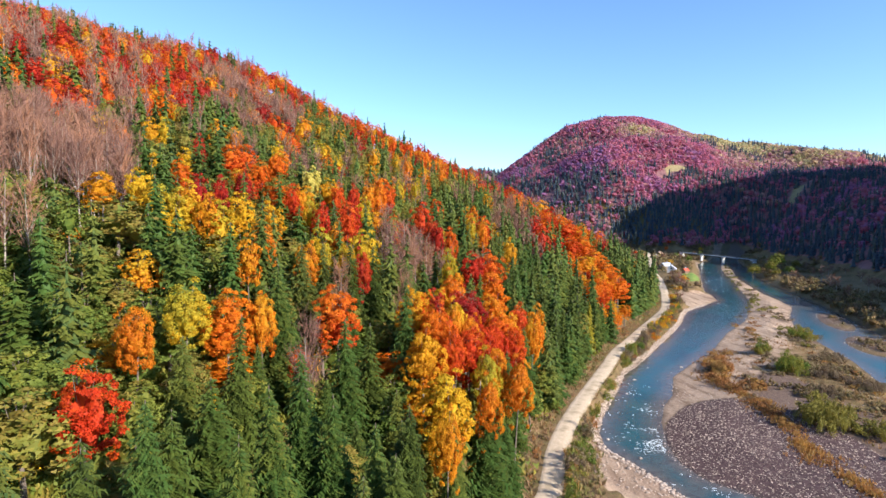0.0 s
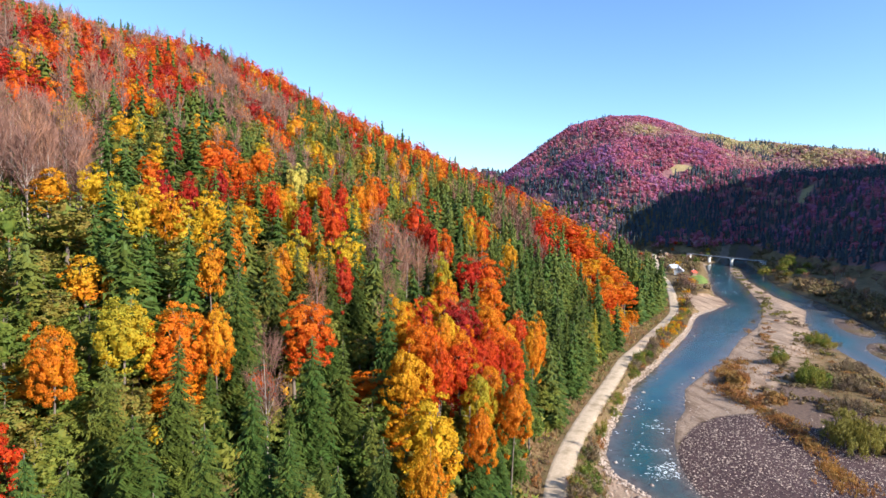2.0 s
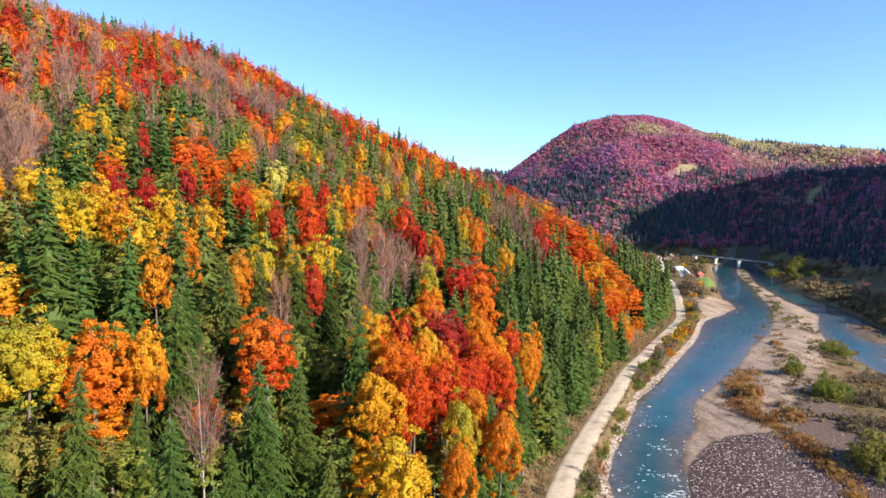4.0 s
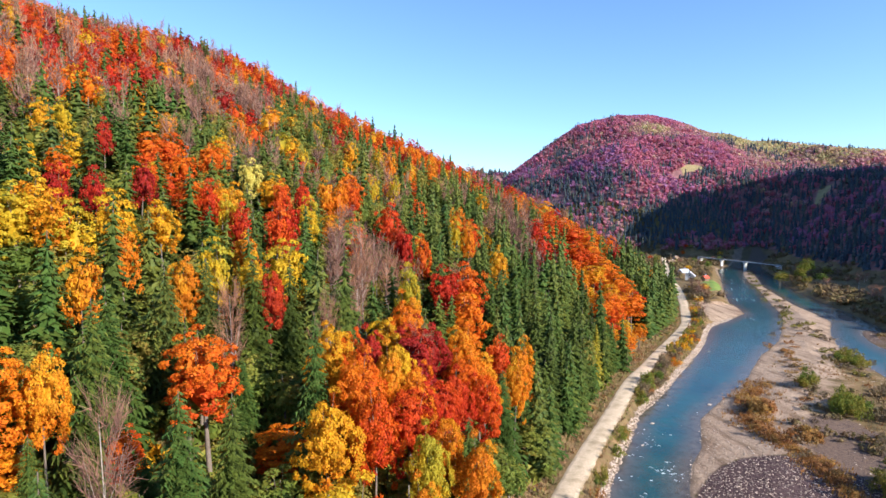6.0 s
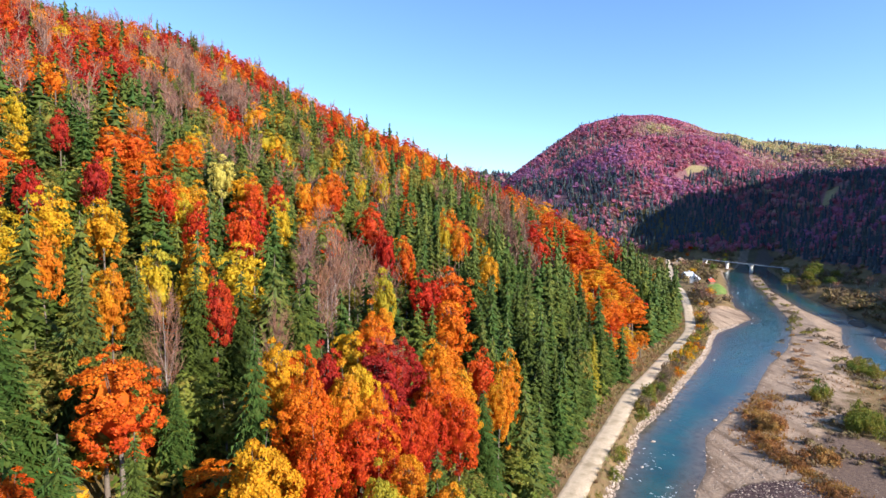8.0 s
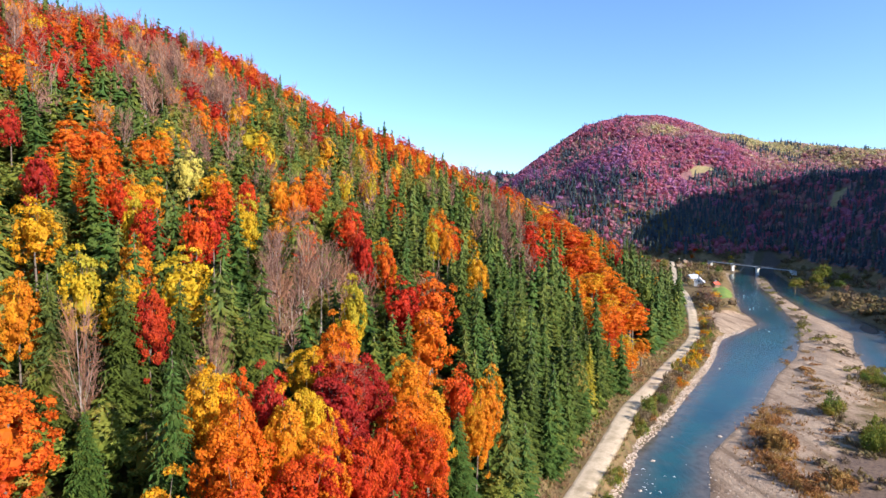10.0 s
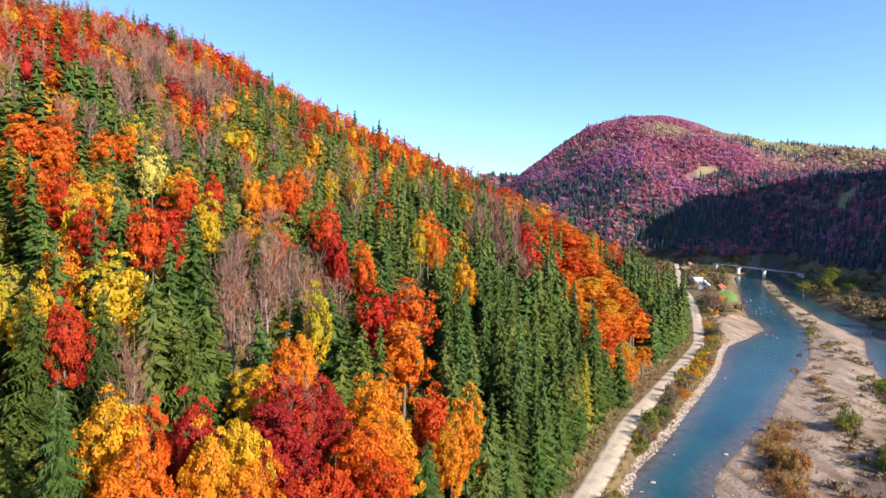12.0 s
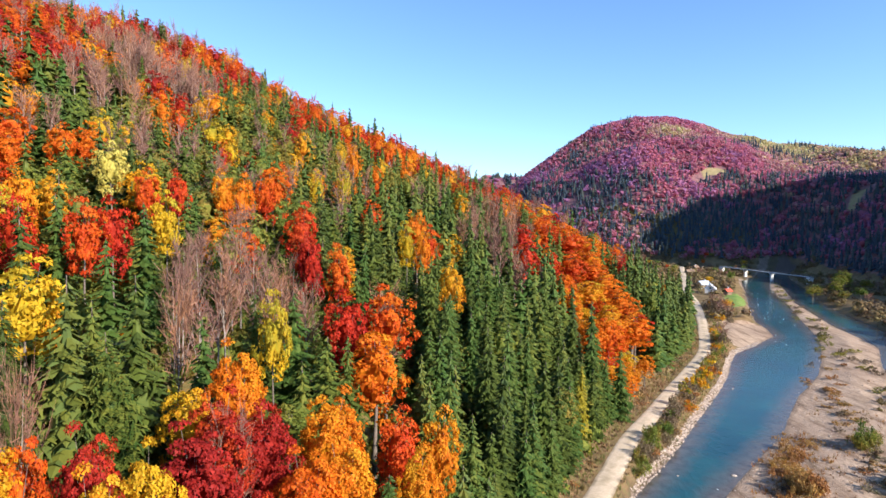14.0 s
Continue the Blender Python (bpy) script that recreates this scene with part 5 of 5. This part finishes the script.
for i in range(len(ROAD_LINE)):
    x, y, ax, ay = ROAD_LINE[i]
    if 74 < y < 285 and rng.random() < 0.85:
        off = -rng.uniform(2.5, 5.6)
        gap = float(plan(np.array([x + ax * off]), np.array([y + ay * off]))[2]["land"][0])
        if gap > 0.6:
            q = rng.random()
            kind = ("yellow" if q < 0.25 else "rust" if q < 0.45 else "brown" if q < 0.7 else "olive") if y > 185 else ("olive" if q < 0.4 else "rust" if q < 0.55 else "brown")
            shrub(kind, x + ax * off, y + ay * off, rng.uniform(2.2, 3.6), rng.uniform(1.8, 4.6), 0 if y < 190 else 1)
            if rng.random() < 0.6:
                shrub("olive" if rng.random() < 0.6 else kind, x - ax * rng.uniform(3.0, 4.0), y - ay * rng.uniform(3.0, 4.0), rng.uniform(1.4, 2.4), rng.uniform(1.6, 3.4), 0 if y < 150 else 1)
    if 84 < y < 270 and rng.random() < 0.45:
        off = rng.uniform(3.4, 5.6)
        shrub("brown" if rng.random() < 0.6 else "rust", x + ax * off, y + ay * off, rng.uniform(1.6, 3.0), rng.uniform(0.8, 1.6), 1)
for k in range(46):
    y = rng.uniform(236, 330)
    x = np.interp(y, [p[1] for p in ROAD], [p[0] for p in ROAD]) + rng.uniform(4.5, 13)
    if float(plan(np.array([x]), np.array([y]))[2]["land"][0]) > 4 and ellipse(np.array([x]), np.array([y]), 141, 274, 14, 25, 0.6)[0] < 0:
        shrub("brown" if rng.random() < 0.75 else "yellow", x, y, rng.uniform(3.5, 6), rng.uniform(3, 6.5), 1)
        if rng.random() < 0.4:
            tree("bare", 2, x + 1, y + 1, float(height(np.array([x + 1.0]), np.array([y + 1.0]))[0]) - 0.2, rng.uniform(0.5, 0.7), rng.uniform(0.35, 0.5), "bare_thicket_tree", "leafless brown tree in the thicket by the track", "thicket trees of the bank")

# ---- trees of the valley floor ----
BANK_TREES = [(221, 366, 9, 10), (227, 372, 8, 9), (233, 366, 8, 9), (240, 374, 9, 11), (249, 384, 10, 13), (256, 392, 8, 12), (236, 352, 8, 7), (262, 384, 7, 8), (226, 350, 7, 6)]
for x, y, w, h in BANK_TREES:
    z = float(height(np.array([x]), np.array([y]))[0])
    tree("olive", 1, x, y, z - 0.2, w / 6.2, h / 16, "willow_tree", "pale olive willow on the far river bank", "willows of the far bank")
px, py = rng.uniform(150, 330, 900), rng.uniform(150, 470, 900)
z, m, at = plan(px, py)
ok = (at["far"] < -3) & (at["toe"] < 8) & (rng.random(900) < np.interp(at["far"], [-60, -25, -3], [0.9, 0.5, 0.25]))
for x, y, zz in list(zip(px[ok], py[ok], z[ok]))[:120]:
    if rng.random() < 0.5:
        shrub("brown", x, y, rng.uniform(3, 6), rng.uniform(1.5, 3.5), 1)
    else:
        tree("bare", 2, x, y, zz - 0.2, rng.uniform(0.5, 0.9), rng.uniform(0.3, 0.55), "bare_thicket_tree", "leafless brown tree on the shaded flat", "thicket trees of the flat")
px, py = rng.uniform(80, 300, 1500), rng.uniform(285, 680, 1500)
z, m, at = plan(px, py)
ok = (at["left"] > 6) & (np.abs(at["road"]) > 4.5) & (z < 14) & (np.hypot(px - 176, py - 386) > 17) & (m["meadow"] < 0.1) & (at["toe"] < 0) & ((at["road"] < 55) | (py > 420))
ok &= np.abs((px - 252) * 0.98 + (py - 493) * 0.2) > 7
spot = list(zip(px[ok], py[ok], z[ok], at["road"][ok]))[:170]
for x, y, zz, road in spot:
    q = rng.random()
    kind = "olive" if q < 0.45 else "bare" if q < 0.7 else "spruce" if q < 0.82 else "yellow" if q < 0.9 else "orange"
    tall = rng.uniform(4, 8)
    tree(kind, 2, x, y, zz - 0.2, rng.uniform(4, 6.5) / BASE_W.get(kind, 6.2), tall / BASE_H.get(kind, 16.0), "valley_tree_" + kind, "small " + {"olive": "olive-green", "bare": "leafless", "spruce": "dark spruce", "yellow": "yellow", "orange": "orange"}[kind] + " tree on the valley flat", "trees of the flat")

# ---- bridge ----
B0, B1 = Vector((246, 520, 0)), Vector((264, 434, 0))
b_dir = (B1 - B0).normalized()
b_turn = math.degrees(math.atan2(b_dir.y, b_dir.x))
b_len = (B1 - B0).length
b_mid = (B0 + B1) / 2
bridge = tagged(new("bridge"), "pale concrete road bridge on two T-shaped piers", "bridge")
bridge.matrix_world = pose(b_mid.x, b_mid.y, 0, 0, 0, b_turn)
box("deck", (b_len, 2.6, 0.4), (0, 0, 5.55), DECK_GREY, bridge, 0.04)
for sy in (-1.2, 1.2):
    box("kerb", (b_len, 0.16, 0.14), (0, sy, 5.84), CONCRETE, bridge, 0.02)
    box("rail", (b_len, 0.07, 0.07), (0, sy, 6.75), DECK_GREY, bridge, 0.01)
    for d in np.arange(-b_len / 2 + 1, b_len / 2, 4.0):
        box("rail_post", (0.08, 0.08, 0.95), (float(d), sy, 6.3), DECK_GREY, bridge, 0)
for p in (Vector((251.7, 492.6, 0)), Vector((257, 467.4, 0))):
    d = (p - b_mid).dot(b_dir)
    bm = bmesh.new()
    for zc, sx, sy, hh in ((1.6, 1.4, 2.0, 5.2), (4.72, 1.6, 3.8, 1.15)):
        m = Matrix.Translation((0, 0, zc)) @ Matrix.Diagonal((sx, sy, hh, 1))
        made = bmesh.ops.create_cube(bm, size=1.0, matrix=m)["verts"]
        if zc > 4:
            for v in made:
                if v.co.z < zc:
                    v.co.y *= 0.5
    ob = part("pier", bm_mesh("pier", bm, CONCRETE, 0.05), bridge, "white T-shaped concrete pier")
    ob.matrix_local = pose(d, 0, 0)
for d in (-b_len / 2 + 2, b_len / 2 - 2):
    box("abutment", (2.5, 3.4, 4.2), (d, 0, 3.2), CONCRETE, bridge, 0.1)


# ---- houses ----
def house(x, y, turn, size, wall_h, roof_h, wall_mat, roof_mat, label, openings=3, name="house"):
    w, d = size
    h = tagged(new(name), label, name, "houses by the river")
    h.matrix_world = pose(x, y, float(height(np.array([x]), np.array([y]))[0]) - 0.05, 0, 0, turn)
    bm = bmesh.new()
    prof = [(-d / 2, 0), (d / 2, 0), (d / 2, wall_h), (0, wall_h + roof_h), (-d / 2, wall_h)]
    ends = [[bm.verts.new((sx * w / 2, a, b)) for a, b in prof] for sx in (-1, 1)]
    bm.faces.new(ends[0])
    bm.faces.new(list(reversed(ends[1])))
    for k in range(5):
        bm.faces.new((ends[0][k], ends[1][k], ends[1][(k + 1) % 5], ends[0][(k + 1) % 5]))
    bmesh.ops.recalc_face_normals(bm, faces=bm.faces[:])
    part("wall", bm_mesh("wall", bm, wall_mat), h)
    slope = math.hypot(d / 2 + 0.5, roof_h * (d / 2 + 0.5) / (d / 2))
    ang = math.degrees(math.atan2(roof_h, d / 2))
    for sgn in (-1, 1):
        bm = bmesh.new()
        bmesh.ops.create_cube(bm, size=1.0, matrix=Matrix.Diagonal((w + 0.9, slope, 0.16, 1)))
        ob = part("roof", bm_mesh("roof", bm, roof_mat, 0.02), h)
        cy = sgn * (d / 2 + 0.5) / 2
        ob.matrix_local = pose(0, cy, wall_h + roof_h - roof_h * abs(cy) / (d / 2) + 0.12, -sgn * ang, 0, 0)
    box("chimney", (0.6, 0.6, 1.4), (w * 0.2, 0.6, wall_h + roof_h + 0.2), ROOF_GREY, h)
    for k in range(openings):
        for sgn in (-1, 1):
            wx = (k - (openings - 1) / 2) * w / openings
            if k == 0 and sgn < 0:
                box("door", (0.95, 0.1, 2.0), (wx, sgn * (d / 2 + 0.03), 1.0), WOOD, h)
                continue
            win = box("window", (1.2, 0.1, 1.3), (wx, sgn * (d / 2 + 0.02), wall_h * 0.55), RENDER_WHITE, h)
            box("pane", (1.0, 0.04, 1.1), (0, sgn * 0.06, 0), GLASS, win, 0)
    win = box("window", (0.1, 1.1, 1.1), (-w / 2 - 0.02, 0, wall_h + 0.5), RENDER_WHITE, h)
    box("pane", (0.04, 0.9, 0.9), (-0.06, 0, 0), GLASS, win, 0)
    return h


house(180, 402, 12, (5.6, 4.6), 2.5, 1.8, RENDER_WHITE, ROOF_TIN, "white house with a pale metal gable roof", 3)
house(174, 380, 62, (6.6, 5.2), 2.5, 2.2, RENDER_WHITE, ROOF_GREY, "white-walled house with a grey gable roof", 3)
house(180, 373, 20, (3.2, 2.6), 2.0, 1.1, WOOD, ROOF_RED, "small wooden shed with a red tiled roof", 1, "shed")
house(236, 542, 40, (6, 4.5), 2.4, 1.8, WOOD, WOOD, "brown wooden cottage near the bridge", 2)
house(214, 500, 10, (6, 5), 2.4, 2.0, WOOD, WOOD, "brown wooden cottage among small trees", 2)

# ---- poles and posts ----
def utility_pole(x, y, tall):
    p = tagged(new("utility_pole"), "slim wooden utility pole with a crossarm", "pole", "utility poles")
    p.matrix_world = pose(x, y, float(height(np.array([x]), np.array([y]))[0]) - 0.3, 0, 0, 25)
    part("pole", tri_mesh("pole", *tube((0, 0, 0), (0, 0, tall), 0.16, 0.10, 7), WOOD, True), p)
    box("crossarm", (1.8, 0.12, 0.14), (0, 0, tall - 0.5), WOOD, p)
    for dx in (-0.8, 0, 0.8):
        part("insulator", tri_mesh("insulator", *tube((dx, 0, tall - 0.45), (dx, 0, tall - 0.2), 0.06, 0.04, 6), RENDER_WHITE, True), p)


for x, y in ((170, 368), (178, 414), (206, 462), (222, 520), (196, 560), (160, 560)):
    utility_pole(x, y, 8.5)


def marker_post(x, y):
    p = tagged(new("marker_post"), "short white roadside marker post", "post", "marker posts")
    p.matrix_world = pose(x, y, float(height(np.array([x]), np.array([y]))[0]) - 0.2)
    part("post", tri_mesh("post", *tube((0, 0, 0), (0.05, 0, 1.5), 0.12, 0.10, 6), RENDER_WHITE, True), p)
    part("cap", tri_mesh("cap", *tube((0.05, 0, 1.5), (0.05, 0, 1.58), 0.13, 0.02, 6), ROOF_GREY, True), p)


for x, y in ((44, 150), (37, 136), (24, 112)):
    marker_post(x, y)


def dead_snag(x, y, tall):
    p = tagged(new("dead_tree"), "pale dead standing tree with a few broken limbs", "tree")
    p.matrix_world = pose(x, y, float(height(np.array([x]), np.array([y]))[0]) - 0.3, 3, 2, 0)
    part("trunk", tri_mesh("trunk", *joined([tube((0, 0, 0), (0.1, 0, tall * 0.6), 0.2, 0.13, 7), tube((0.1, 0, tall * 0.6), (-0.1, 0.1, tall), 0.13, 0.03, 6)]), PALE_BARK, True), p)
    for k in range(14):
        zz, a = tall * rng.uniform(0.35, 0.95), rng.uniform(0, 6.28)
        L = (1 - zz / tall) * 3.2 + 0.5
        part("limb", tri_mesh("limb", *tube((0, 0, zz), (L * math.cos(a), L * math.sin(a), zz + 0.25 * L), 0.05, 0.015, 4), PALE_BARK, True), p)


dead_snag(9.8, 77.1, 16.5)

# ---- undergrowth between the trees of the near slope ----
bx, by = (g.ravel() + rng.uniform(-1.6, 1.6, g.size) for g in np.meshgrid(np.arange(-130, 40, 4.0), np.arange(34, 178, 4.0), indexing="ij"))
_, _, at = plan(bx, by)
keep = (at["road"] > 6.5) & (bx > -0.8 * by - 20) & ~((bx > 10) & (by > 112)) & (rng.random(len(bx)) < 0.8)
bx, by = bx[keep], by[keep]
which, near = rng.random(len(bx)), by < 78
bushes = np.stack([bx, by, height(bx, by) - 0.2, rng.uniform(1.0, 1.9, len(bx)), rng.uniform(1.0, 1.9, len(bx)), rng.random(len(bx))], 1)
for kind, low, high, label in (("olive", 0.0, 0.80, "olive-green undergrowth of young broadleaf shrubs on the slope"), ("orange", 0.80, 0.90, "rusty orange young shrubs on the slope"),
                               ("yellow", 0.90, 1.0, "yellowing young shrubs on the slope")):
    chosen = (which >= low) & (which < high)
    turns = rng.integers(3, size=len(bx))
    wood(kind + "_undergrowth", kind, [(SHAPES["bush"][0 if close else 1][k][0], bushes[chosen & (near == close) & (turns == k)]) for close in (True, False) for k in range(3)
                                       if np.any(chosen & (near == close) & (turns == k))], label)
